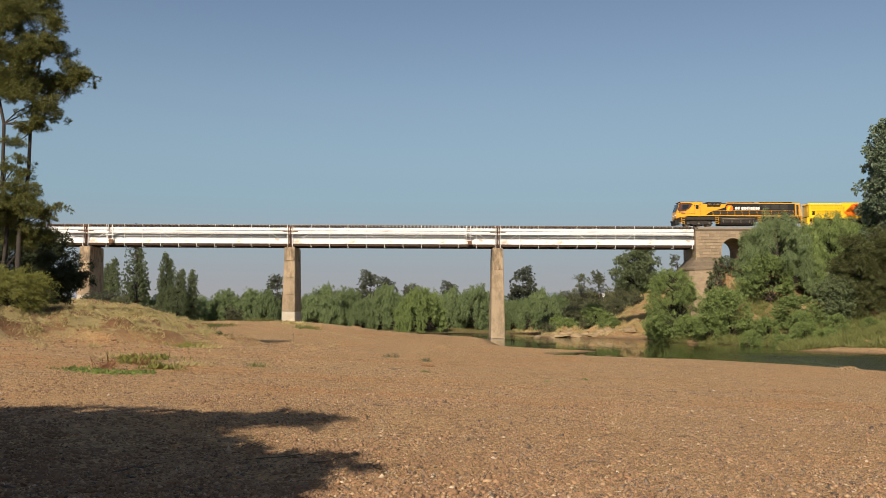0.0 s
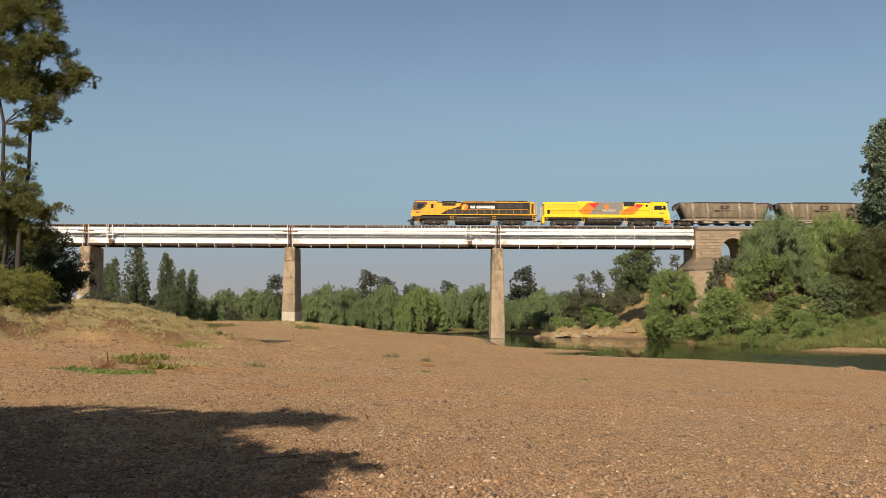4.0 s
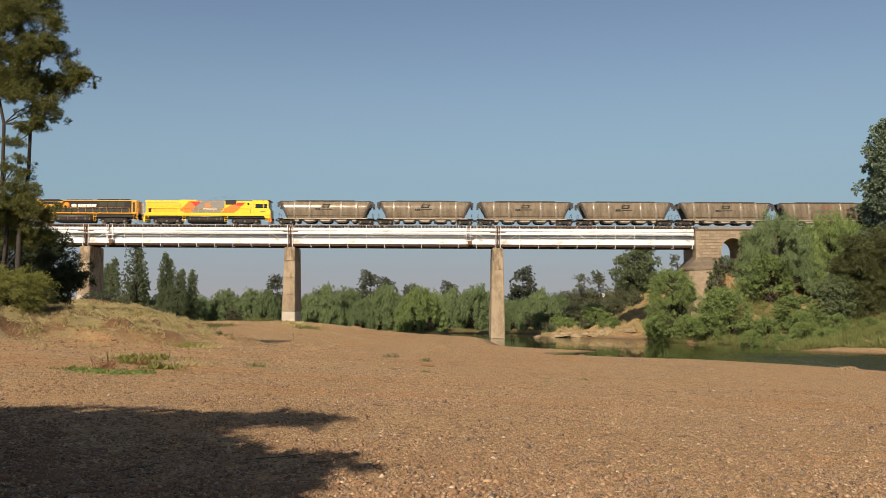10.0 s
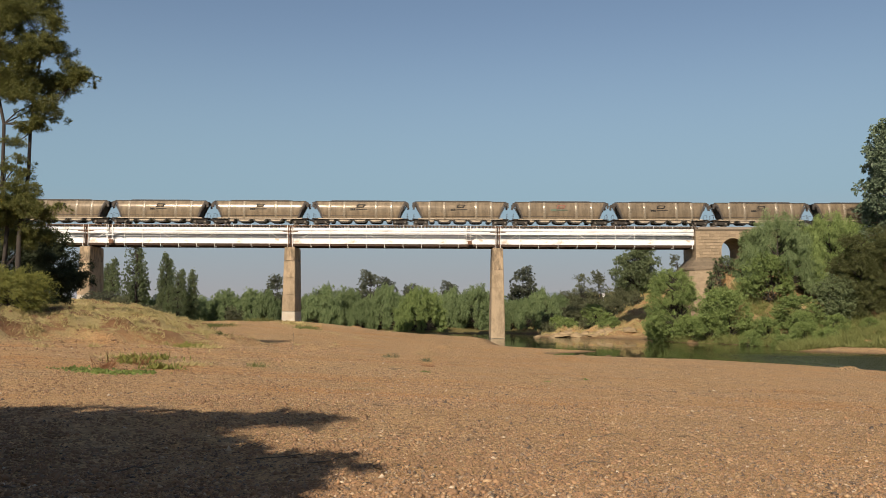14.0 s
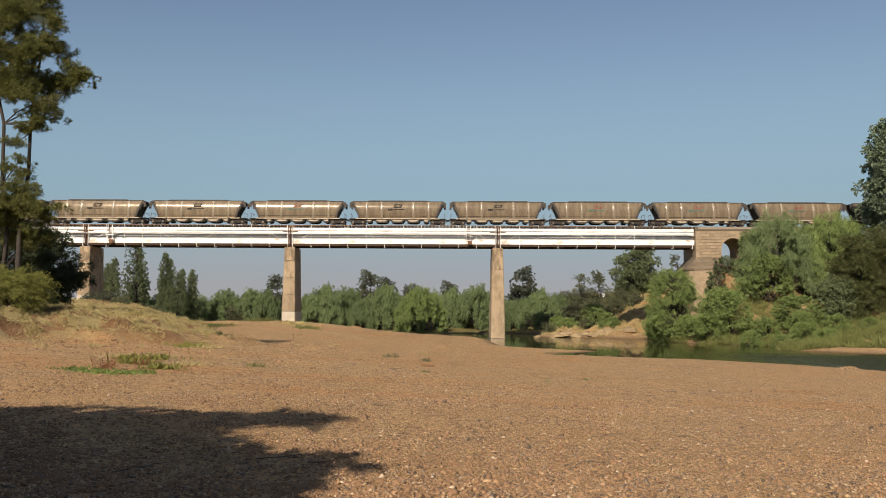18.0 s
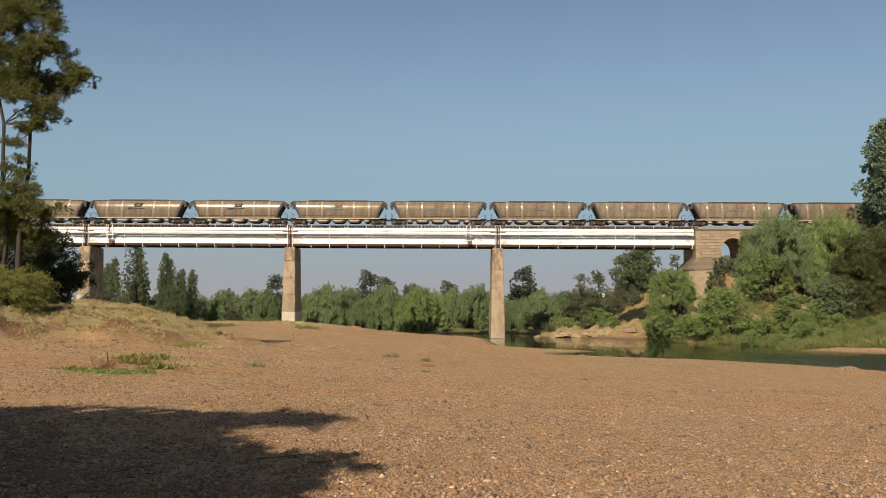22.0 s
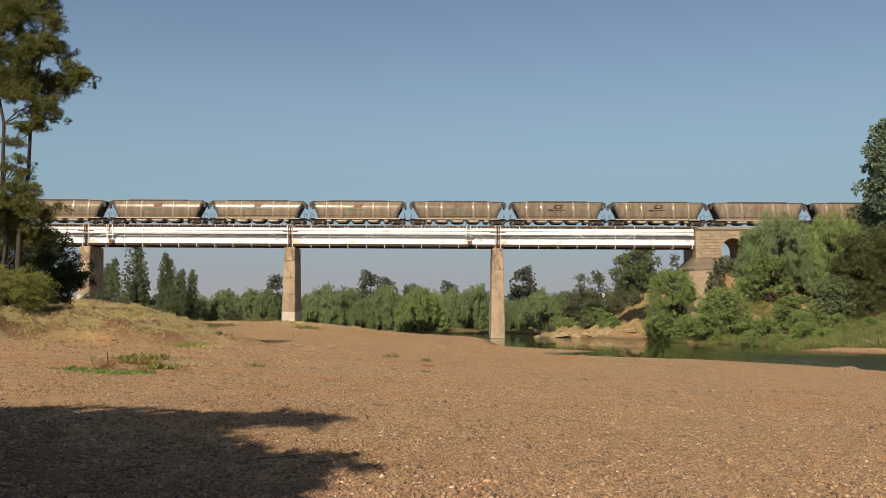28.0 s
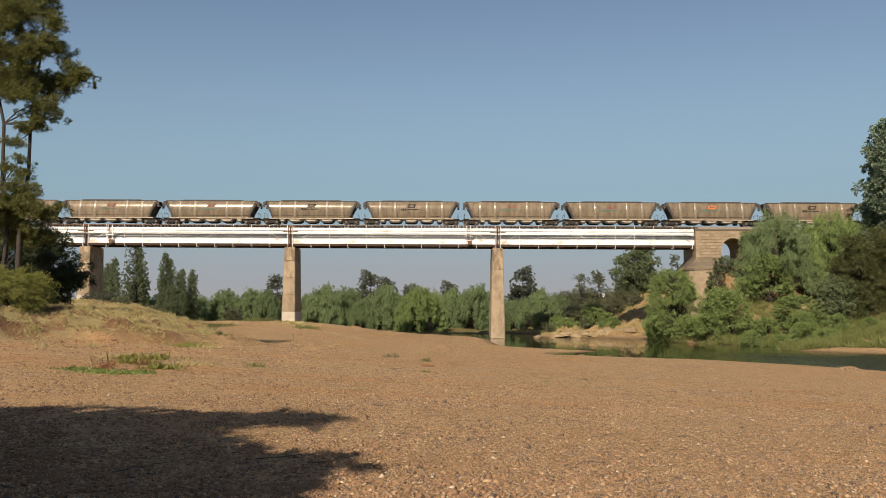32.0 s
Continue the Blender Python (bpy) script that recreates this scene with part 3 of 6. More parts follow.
def joint_posts(x):
    t = thing("joint_post_pair", "pair of rusty posts at the girder joint", "bridge post", (x, 142.82, 15.45), "girder joints")
    for dx in (-0.28, 0.28):
        part("post", bx(B(), dx - 0.05, dx + 0.05, -0.06, 0.06, 0, 3.35), M_RUST, t)
    part("middle_post", bx(B(), -0.08, 0.08, -0.04, 0.3, -0.1, 3.1), M_SHADEDSTEEL, t, "dark post closing the joint")
    part("cross_piece", bx(B(), -1.3, 1.3, -0.05, 0.05, 2.42, 2.5), M_RUST, t)
    part("cap_strip", bx(B(), -0.9, 0.9, -0.06, 0.06, 3.22, 3.36), M_RUST, t, "rusty cap strip")


for x in PIER_X:
    joint_posts(x)


def inspection_ladder(x):
    t = thing("inspection_ladder", "white steel ladder cage hung on the girder", "ladder", (x, 142.6, 15.4), "ladders on the bridge")
    for dx in (-0.38, 0.38):
        part("stile", bx(B(), dx - 0.05, dx + 0.05, -0.05, 0.05, 0.7, 3.5), M_WHITE, t)
    rung = None
    for k in range(7):
        if rung is None:
            rung = part("rung", bx(B(), -0.33, 0.33, -0.03, 0.03, -0.035, 0.035), M_RUST, t, "rusty rung")
            rung.location.z = 0.85
        else:
            again(rung, pose(0, 0, 0.85 + 0.42 * k))
    part("platform", bx(B(), -0.75, 0.75, -0.35, 0.3, 1.75, 1.83), M_WHITE, t)
    part("box", bx(B(), -0.1, 0.55, -0.25, 0.2, 0.35, 1.0, 0.03), M_RUST, t, "small rusty equipment box")


for x in (4.3, -56.2):
    inspection_ladder(x)


SPANS = [(-112, PIER_X[0]), (PIER_X[0], PIER_X[1]), (PIER_X[1], PIER_X[2]), (PIER_X[2], PIER_X[3]), (PIER_X[3], 42.55)]
for a, b in SPANS:
    bridge_span(a + 0.1, b - 0.1, "white painted steel girder span with rust-stained flange")

tk = thing("railway_track", "single railway track on timber transoms", "railway track", (0, TRACK_Y, RAIL), kind="structure")
for s in (-0.7525, 0.7525):
    bm = B()
    prism(bm, [(s - 0.065, -0.16), (s + 0.065, -0.16), (s + 0.065, -0.145), (s + 0.012, -0.125), (s + 0.012, -0.045), (s + 0.036, -0.03), (s + 0.036, 0), (s - 0.036, 0),
               (s - 0.036, -0.03), (s - 0.012, -0.045), (s - 0.012, -0.125), (s - 0.065, -0.145)], -420, 460, "x")
    part("rail", bm, M_STEEL, tk)
first = None
for i in range(259):
    x = -112 + 0.6 * i
    if first is None:
        first = part("transom", bx(B(), -0.13, 0.13, -2.35, 1.5, -0.60, -0.16, 0.01), M_TIMBER, tk)
        first.location.x = x
    else:
        again(first, pose(x, 0, random.uniform(-0.012, 0.012)))
part("ballast", prism(B(), [(-2.6, -0.9), (2.6, -0.9), (1.9, -0.2), (-1.9, -0.2)], 43.3, 460, "x"), M_BALLAST, tk)
part("ballast", prism(B(), [(-2.6, -0.9), (2.6, -0.9), (1.9, -0.2), (-1.9, -0.2)], -420, -112.5, "x"), M_BALLAST, tk)


def abutment():
    t = thing("stone_abutment", "sandstone railway abutment with a round arch", "abutment", (42.6, 142.4, 0), kind="structure")
    # arched wall: outline with the arch cut out, in the plane along the track
    def wall(y0, y1):
        bm = B()
        cx, r, spring, top, right = 6.25, 1.95, 15.1, 18.25, 30.0
        arch = [(cx - r * math.cos(math.pi * k / 14), spring + r * math.sin(math.pi * k / 14)) for k in range(15)]
        prism(bm, [(0, 5), (cx - r, 5)] + arch[:8] + [(cx, top), (0, top)], y0, y1)
        prism(bm, [(cx, top)] + arch[7:] + [(cx + r, 5), (right, 5), (right, top)], y0, y1)
        return bm
    w = part("wall", wall(0, 7.4), M_STONE, t)
    part("parapet_course", bx(B(), -0.12, 30, -0.14, 7.54, 18.25, 18.6, 0.04), M_CAPSTONE, t, "projecting dark string course")
    # rounded lower pier with a sloped cap
    courses = [("base_course", 3.9 - 0.022 * k, 3.9 - 0.022 * k, 2.6 + 0.6 * k, 3.185 + 0.6 * k, "") for k in range(15)]
    courses += [("ledge", 3.8, 3.8, 11.6, 11.9, "projecting stone ledge")]
    courses += [("cap_course", 3.55 - 0.32 * k, 3.35 - 0.32 * k, 11.9 + 0.36 * k, 12.25 + 0.36 * k, "sloped stone cutwater cap") for k in range(5)]
    for nm, r0, r1, z0, z1, lab in courses:
        bm = B()
        rings = []
        for r, z in ((r0, z0), (r1, z1)):
            pts = [(2.0 - r * math.cos(math.pi * k / 12), 0.8 - 0.75 * r * math.sin(math.pi * k / 12), z) for k in range(13)] + [(2.0 + r, 6, z), (2.0 - r, 6, z)]
            rings.append([bm.verts.new(p) for p in pts])
        n = len(rings[0])
        for i in range(n):
            bm.faces.new((rings[0][i], rings[0][(i + 1) % n], rings[1][(i + 1) % n], rings[1][i]))
        bm.faces.new(rings[0][::-1]), bm.faces.new(rings[1])
        part(nm, bm, M_CAPSTONE if lab else M_STONE, t, lab)
    part("base_core", bx(B(), -1.5, 5.4, 0.4, 6, 2.6, 11.8), M_STONE, t)
    # face stones in courses beside the arch
    stone = {}
    rng = random.Random(4)
    for row in range(9):
        z = 13.75 + row * 0.5
        x = 0.02 + (0.45 if row % 2 else 0)
        lim = 4.28 if z < 14.7 else 6.25 - math.sqrt(max(0, 2.0 ** 2 - (z + 0.25 - 15.1) ** 2)) - 0.08
        if z > 16.9:
            lim = 12.5
        while x < lim - 0.4:
            w = min(rng.choice((0.7, 0.9, 1.1)), lim - x)
            key = round(w, 1)
            if key not in stone:
                bm = bx(B(), 0.02, key - 0.02, -0.06, 0.02, 0.02, 0.47, 0.02)
                stone[key] = part("stone", bm, M_STONE, w0(t))
                stone[key].location = (x, rng.uniform(-0.015, 0.015), z)
            else:
                again(stone[key], pose(x, rng.uniform(-0.015, 0.015), z))
            x += w
    return t


def w0(t):
    return [c for c in t.children if c.name.startswith("wall")][0]


abutment()


# ---- train ----
def wheelset(parent, x, r):
    bm = B()
    for s in (-0.75, 0.75):
        rod(bm, (0, s - 0.07, 0), (0, s + 0.07, 0), r, n=20)
        rod(bm, (0, s - 0.075 if s > 0 else s + 0.045, 0), (0, s - 0.045 if s > 0 else s + 0.075, 0), r + 0.028, n=20)
        bx(bm, -r * 0.7, r * 0.7, s - 0.075, s + 0.075, -0.05, 0.05)
    rod(bm, (0, -1.05, 0), (0, 1.05, 0), 0.08, n=8)
    o = part("wheelset", bm, M_WHEEL, parent)
    o.location = (x, 0, r)
    return o


def bogie(parent, cx, axles, r, label, top=0.86):
    """A bogie: two side frames with axle boxes and springs, a bolster, brake rigging, and its wheelsets."""
    half = max(axles)
    k = (top - 0.26) / 0.6
    zz = lambda z: 0.26 + (z - 0.26) * k
    b = part("bogie", bx(B(), -0.35, 0.35, -1.0, 1.0, zz(0.45), zz(0.86), 0.03), M_UNDER, parent, label)
    b.location.x = cx
    for s in (-1.02, 1.02):
        pts = [(-half - 0.45, zz(0.62)), (-half - 0.45, zz(0.42)), (-half + 0.35, zz(0.38)), (-half * 0.45, 0.26), (half * 0.45, 0.26), (half - 0.35, zz(0.38)), (half + 0.45, zz(0.42)), (half + 0.45, zz(0.62)), (half * 0.6, zz(0.82)), (-half * 0.6, zz(0.82))]
        part("side_frame", prism(B(), pts, s - 0.07, s + 0.07, "y", 0.02), M_UNDER, b)
        for a in axles:
            part("axle_box", bx(B(), a - 0.17, a + 0.17, s * 1.06 - 0.1, s * 1.06 + 0.1, r - 0.16, r + 0.18, 0.03), M_WHEEL, b)
            for q in (-0.27, 0.27):
                part("spring", rod(B(), (a + q, s * 1.07, zz(0.5)), (a + q, s * 1.07, zz(0.9)), 0.08, n=8), M_UNDER, b)
    part("brake_beam", bx(B(), -half - 0.7, half + 0.7, -0.92, -0.86, 0.52, 0.6), M_UNDER, b)
    for a in axles:
        wheelset(b, a, r)
    return b


def coupler(parent, x, d):
    bm = bx(B(), min(x, x + d * 0.7), max(x, x + d * 0.7), -0.09, 0.09, 0.78, 0.98, 0.02)
    bx(bm, x + d * 0.7 - 0.16, x + d * 0.7 + 0.16, -0.16, 0.16, 0.72, 1.04, 0.04)
    return part("coupler", bm, M_UNDER, parent)


def side_panel(parent, name, pts, material, y, label=""):
    """A thin painted panel on each side."""
    part(name, prism(B(), pts, y, y + 0.012), material, parent, label)
    return part(name, prism(B(), pts, -y - 0.012, -y), material, parent, label)


def handrail(parent, x0, x1, y, z0, z1, step, material):
    bm = B()
    n = max(1, round((x1 - x0) / step))
    for i in range(n + 1):
        x = x0 + (x1 - x0) * i / n
        rod(bm, (x, y, z0), (x, y, z1), 0.022, n=6)
    rod(bm, (x0, y, z1), (x1, y, z1), 0.024, n=6)
    return part("handrail", bm, material, parent)


def loco_common(t, paint, sill):
    part("underframe", bx(B(), 0.8, 21.6, -1.3, 1.3, 1.1, 1.65, 0.04), M_UNDER, t)
    for y in (-1.42, 1.42):
        part("side_sill", bx(B(), 0.6, 21.9, y - 0.04, y + 0.04, sill, 1.9, 0.02), paint, t, "yellow side sill")
    part("running_board", bx(B(), 0.6, 21.9, -1.38, 1.38, 1.7, 1.82), M_BLACK, t)
    tank = prism(B(), [(-1.3, 1.5), (-1.38, 0.7), (-1.1, 0.28), (1.1, 0.28), (1.38, 0.7), (1.3, 1.5)], 7.9, 14.0, "x", 0.05)
    part("fuel_tank", tank, M_UNDER, t, "dark grimy fuel tank")
    for x in (8.4, 9.9, 11.4, 12.9, 13.6):
        part("tank_strap", bx(B(), x - 0.05, x + 0.05, -1.41, -1.34, 0.65, 1.45), M_WHEEL, t)
    part("air_reservoir", rod(B(), (8.2, -1.36, 1.25), (13.7, -1.36, 1.25), 0.15, n=12), M_WHEEL, t, "long steel air reservoir", soft=True)
    for cx in (4.3, 17.7):
        bogie(t, cx, (-1.85, 0.0, 1.85), 0.5, "three-axle cast steel bogie", 1.12)
    for x in (7.35, 14.55):
        ld = B()
        for dx in (-0.22, 0.22):
            bx(ld, x + dx - 0.025, x + dx + 0.025, -1.46, -1.40, 0.4, 1.7)
        for k in range(4):
            bx(ld, x - 0.2, x + 0.2, -1.47, -1.33, 0.45 + 0.35 * k, 0.49 + 0.35 * k)
        part("side_steps", ld, paint, t, "yellow side steps")
    coupler(t, 0.6, -1)
    coupler(t, 21.6, 1)


def end_steps(t, x, paint):
    for y in (-1.32, 1.32):
        st = B()
        for k in range(4):
            bx(st, x - 0.25, x + 0.25, y - 0.14, y + 0.14, 0.42 + 0.36 * k, 0.46 + 0.36 * k)
        bx(st, x - 0.28, x - 0.24, y - 0.15, y + 0.15, 0.38, 1.75)
        bx(st, x + 0.24, x + 0.28, y - 0.15, y + 0.15, 0.38, 1.75)
        part("corner_steps", st, paint, t, "yellow corner steps")


def roof_fan(t, x):
    fan = part("roof_fan", rod(B(), (x, 0, 4.15), (x, 0, 4.34), 0.6, n=16), M_BLACK, t, "round black roof fan")
    return fan


def loco_black():
    t = thing("locomotive", "yellow and charcoal diesel freight locomotive, leading the train", "locomotive", group="diesel locomotives")
    loco_common(t, M_YELLOW, 1.74)
    nose = [(0.75, 0.95), (0.42, 1.4), (0.46, 2.4), (0.95, 3.95), (1.35, 4.16), (4.9, 4.16), (4.9, 1.8), (2.1, 1.8), (1.7, 0.95)]
    cab = part("cab", prism(B(), nose, -1.42, 1.42, "y", 0.08), M_YELLOW, t, "yellow raked cab")
    part("cab_roof", bx(B(), 1.0, 4.95, -1.3, 1.3, 4.1, 4.24, 0.05), M_MAROON, cab, "dark maroon cab roof")
    part("windscreen", prism(B(), [(0.52, 2.62), (0.44, 2.64), (0.84, 3.9), (0.92, 3.9)], -1.2, 1.2), M_GLASS, cab, "dark raked windscreen")
    side_panel(cab, "window_band", [(0.62, 2.72), (0.98, 3.98), (2.9, 3.98), (3.25, 3.75), (2.7, 3.1), (1.9, 2.6), (0.9, 2.5)], M_MAROON, 1.422, "dark maroon band round the window")
    side_panel(cab, "side_window", [(1.35, 2.85), (1.45, 3.7), (2.6, 3.72), (2.5, 3.2), (1.9, 2.85)], M_GLASS, 1.435, "dark side window")
    side_panel(cab, "door_window", [(3.75, 2.95), (3.75, 3.65), (4.2, 3.65), (4.2, 2.95)], M_GLASS, 1.422)
    side_panel(cab, "door_edge", [(3.5, 1.95), (3.5, 3.85), (3.54, 3.85), (3.54, 1.95)], M_MAROON, 1.422)
    side_panel(cab, "door_edge", [(4.45, 1.95), (4.45, 3.85), (4.49, 3.85), (4.49, 1.95)], M_MAROON, 1.422)
    for y in (-0.8, 0.8):
        part("headlight", rod(B(), (0.36, y, 1.9), (0.50, y, 1.9), 0.13, n=12), M_LETTER, cab)
    side_panel(cab, "lower_skirt", [(0.62, 0.98), (0.5, 1.45), (2.0, 1.62), (2.1, 1.0)], M_BLACK, 1.422, "black panel low on the cab side")
    side_panel(cab, "cab_seam", [(0.5, 2.36), (0.5, 2.41), (3.5, 2.2), (3.5, 2.15)], M_MAROON, 1.422)
    side_panel(cab, "number_bar", [(1.2, 2.1), (1.2, 2.28), (1.9, 2.26), (1.9, 2.08)], M_FADED, 1.436, "small reddish lettering bar")
    part("pilot", prism(B(), [(0.2, 0.28), (0.15, 0.9), (0.7, 1.25), (0.9, 0.3)], -1.3, 1.3), M_BLACK, t, "black pilot plate")
    hood = part("hood", bx(B(), 4.9, 20.95, -1.30, 1.30, 1.8, 4.0, 0.06), M_BLACK, t, "charcoal long hood")
    for y in (-1.31, 1.31):
        part("cant_rail", bx(B(), 9.0, 20.7, y - 0.05, y + 0.05, 3.92, 4.08, 0.02), M_YELLOW, hood, "yellow roof edge stripe")
    part("roof_box", bx(B(), 5.6, 8.2, -1.22, 1.22, 3.95, 4.2, 0.05), M_BLACK, hood, "black inertial filter box")
    part("roof_box", bx(B(), 9.4, 14.0, -1.0, 1.0, 3.98, 4.2, 0.05), M_BLACK, hood)
    part("radiator", bx(B(), 14.8, 20.3, -1.25, 1.25, 3.98, 4.26, 0.05), M_BLACK, hood, "black roof radiator")
    for x in (15.9, 17.5, 19.1):
        roof_fan(hood, x)
    side_panel(hood, "swoosh", [(4.9, 1.86), (5.35, 1.86), (6.3, 2.5), (8.7, 3.25), (9.0, 3.85), (4.9, 3.85)], M_YELLOW, 1.302, "yellow swept panel")
    side_panel(hood, "dark_grille", [(5.7, 3.35), (5.7, 3.8), (8.1, 3.8), (7.9, 3.35)], M_BLACK, 1.316)
    ring = [(9.55 + 0.58 * math.cos(a), 3.15 + 0.55 * math.sin(a)) for a in np.linspace(0, math.tau, 17)[:-1]]
    side_panel(hood, "emblem", ring, M_ORANGE, 1.318, "orange and yellow round emblem")
    side_panel(hood, "emblem_core", [(8.95, 2.72), (9.35, 3.4), (9.75, 3.45), (9.4, 2.75)], M_BRIGHT, 1.332)
    for a, w in ((10.5, 0.38), (10.95, 0.34), (11.55, 0.36), (12.0, 0.36), (12.45, 0.3), (12.83, 0.16), (13.08, 0.36), (13.5, 0.36), (13.95, 0.36), (14.38, 0.28)):
        side_panel(hood, "letter_bar", [(a, 2.9), (a, 3.36), (a + w, 3.36), (a + w, 2.9)], M_LETTER, 1.318, "white lettering bar")
    for x in np.arange(6.6, 20.2, 1.02):
        side_panel(hood, "hood_door", [(x, 1.95), (x, 2.72), (x + 0.92, 2.72), (x + 0.92, 1.95)], M_CHARCOAL, 1.304)
    for x in (15.2, 16.7, 18.2):
        side_panel(hood, "louvre", [(x, 2.95), (x, 3.8), (x + 1.3, 3.8), (x + 1.3, 2.95)], M_CHARCOAL, 1.304)
    rear = part("rear_end", bx(B(), 20.7, 21.6, -1.34, 1.34, 1.8, 4.06, 0.06), M_YELLOW, t, "yellow rear end")
    side_panel(rear, "rear_grille", [(20.95, 2.0), (20.95, 3.75), (21.35, 3.75), (21.35, 2.0)], M_CHARCOAL, 1.342)
    for y in (-1.43, 1.43):
        handrail(t, 5.4, 20.4, y, 1.86, 2.72, 1.25, M_YELLOW)
        part("end_post", bx(B(), 21.8, 21.87, y * 0.9 - 0.04, y * 0.9 + 0.04, 0.7, 3.9), M_YELLOW, t, "yellow end handrail post")
    end_steps(t, 1.5, M_YELLOW)
    end_steps(t, 21.4, M_YELLOW)
    return t


def loco_yellow():
    t = thing("locomotive", "bright yellow diesel locomotive with grey and orange panels", "locomotive", group="diesel locomotives")
    loco_common(t, M_BRIGHT, 1.42)
    hood = part("hood", bx(B(), 0.7, 19.3, -1.32, 1.32, 1.8, 3.98, 0.1), M_BRIGHT, t, "bright yellow long hood")
    part("hood_end_cap", bx(B(), 0.55, 6.4, -1.25, 1.25, 3.7, 4.08, 0.12), M_BRIGHT, hood)
    part("roof_box", bx(B(), 6.4, 9.3, -1.25, 1.25, 3.9, 4.2, 0.05), M_BRIGHT, hood)
    part("roof_box", bx(B(), 9.3, 14.3, -1.2, 1.2, 3.9, 4.12, 0.05), M_GREY, hood)
    rad = part("radiator", bx(B(), 14.3, 16.2, -1.36, 1.36, 3.35, 4.16, 0.05), M_BLACK, hood, "black radiator grille")
    for k in range(5):
        side_panel(rad, "radiator_slat", [(14.4, 3.42 + 0.14 * k), (14.4, 3.48 + 0.14 * k), (16.1, 3.48 + 0.14 * k), (16.1, 3.42 + 0.14 * k)], M_CHARCOAL, 1.362)
    part("roof_rim", bx(B(), 16.2, 18.9, -1.2, 1.2, 3.92, 4.1, 0.04), M_MAROON, hood)
    cabp = [(18.9, 1.8), (18.9, 4.12), (21.55, 4.12), (21.75, 3.9), (21.7, 2.75), (22.05, 2.5), (22.15, 1.0), (21.2, 1.0), (20.9, 1.8)]
    cab = part("cab", prism(B(), cabp, -1.42, 1.42, "y", 0.06), M_BRIGHT, t, "bright yellow cab with blunt nose")
    side_panel(cab, "side_window", [(19.5, 2.78), (19.5, 3.5), (20.85, 3.5), (20.85, 2.78)], M_GLASS, 1.422, "dark cab side window")
    side_panel(cab, "side_window", [(20.95, 2.78), (20.95, 3.5), (21.5, 3.5), (21.5, 2.78)], M_GLASS, 1.422, "dark cab side window")
    part("windscreen", bx(B(), 21.68, 21.80, -1.2, 1.2, 2.85, 3.7), M_GLASS, cab, "dark windscreen")
    part("cab_visor", bx(B(), 18.85, 22.0, -1.35, 1.35, 4.06, 4.18, 0.03), M_MAROON, cab, "dark cab roof edge")
    part("pilot", bx(B(), 21.9, 22.25, -1.3, 1.3, 0.35, 1.2, 0.04), M_ORANGE, t, "orange pilot plate")
    part("pilot", bx(B(), 0.35, 0.7, -1.3, 1.3, 0.35, 1.6, 0.04), M_BRIGHT, t)
    Y = 1.322
    side_panel(hood, "grey_panel", [(8.6, 1.95), (8.4, 2.6), (10.3, 3.95), (14.2, 3.95), (14.2, 2.9), (13.5, 1.95)], M_GREY, Y, "grey slanted centre panel")
    side_panel(hood, "orange_panel", [(6.6, 2.4), (8.1, 3.95), (9.2, 3.0), (8.5, 1.95), (7.3, 1.95)], M_ORANGE, Y + 0.013, "orange slanted panel")
    side_panel(hood, "red_panel", [(8.2, 3.9), (10.2, 3.9), (9.25, 3.0)], M_RED, Y + 0.027, "red triangular panel")
    side_panel(hood, "orange_panel", [(13.6, 1.95), (14.3, 2.7), (15.3, 3.3), (17.6, 3.75), (16.5, 2.5), (15.8, 1.95)], M_ORANGE, Y + 0.013, "orange slanted panel")
    side_panel(hood, "red_panel", [(16.3, 3.2), (16.3, 3.72), (17.7, 3.72), (17.2, 3.2)], M_RED, Y + 0.027)
    side_panel(hood, "small_window", [(18.1, 3.3), (18.1, 3.65), (18.45, 3.65), (18.45, 3.3)], M_GLASS, Y)
    ring = [(11.35 + 0.45 * math.cos(a), 3.25 + 0.4 * math.sin(a)) for a in np.linspace(0, math.tau, 13)[:-1]]
    side_panel(hood, "emblem", ring, M_ORANGE, Y + 0.013, "round orange emblem")
    for k in range(7):
        a = 10.6 + 0.34 * k
        side_panel(hood, "letter_bar", [(a, 2.52), (a, 2.78), (a + 0.25, 2.78), (a + 0.25, 2.52)], M_LETTER, Y + 0.013)
    for x in np.arange(2.0, 6.1, 0.82):
        side_panel(hood, "hood_door", [(x, 2.0), (x, 2.85), (x + 0.76, 2.85), (x + 0.76, 2.0)], M_AMBER, Y)
    for x in np.arange(1.0, 6.0, 0.98):
        side_panel(hood, "upper_door", [(x, 3.0), (x, 3.6), (x + 0.92, 3.6), (x + 0.92, 3.0)], M_AMBER, Y)
    side_panel(hood, "dark_louvre", [(1.2, 2.0), (1.2, 2.75), (1.7, 2.75), (1.7, 2.0)], M_BLACK, Y)
    for x in (6.6, 8.6, 11.2, 13.6, 16.4, 18.7):
        side_panel(hood, "door_seam", [(x, 1.9), (x, 3.5), (x + 0.05, 3.5), (x + 0.05, 1.9)], M_GREY, Y + 0.03)
    side_panel(hood, "roof_seam", [(0.9, 3.66), (0.9, 3.71), (6.4, 3.71), (6.4, 3.66)], M_GREY, Y)
    side_panel(cab, "cab_door_seam", [(19.15, 1.95), (19.15, 3.85), (19.2, 3.85), (19.2, 1.95)], M_GREY, 1.422)
    side_panel(cab, "number_bar", [(20.3, 2.1), (20.3, 2.32), (21.2, 2.32), (21.2, 2.1)], M_GREY, 1.422, "small grey lettering bar")
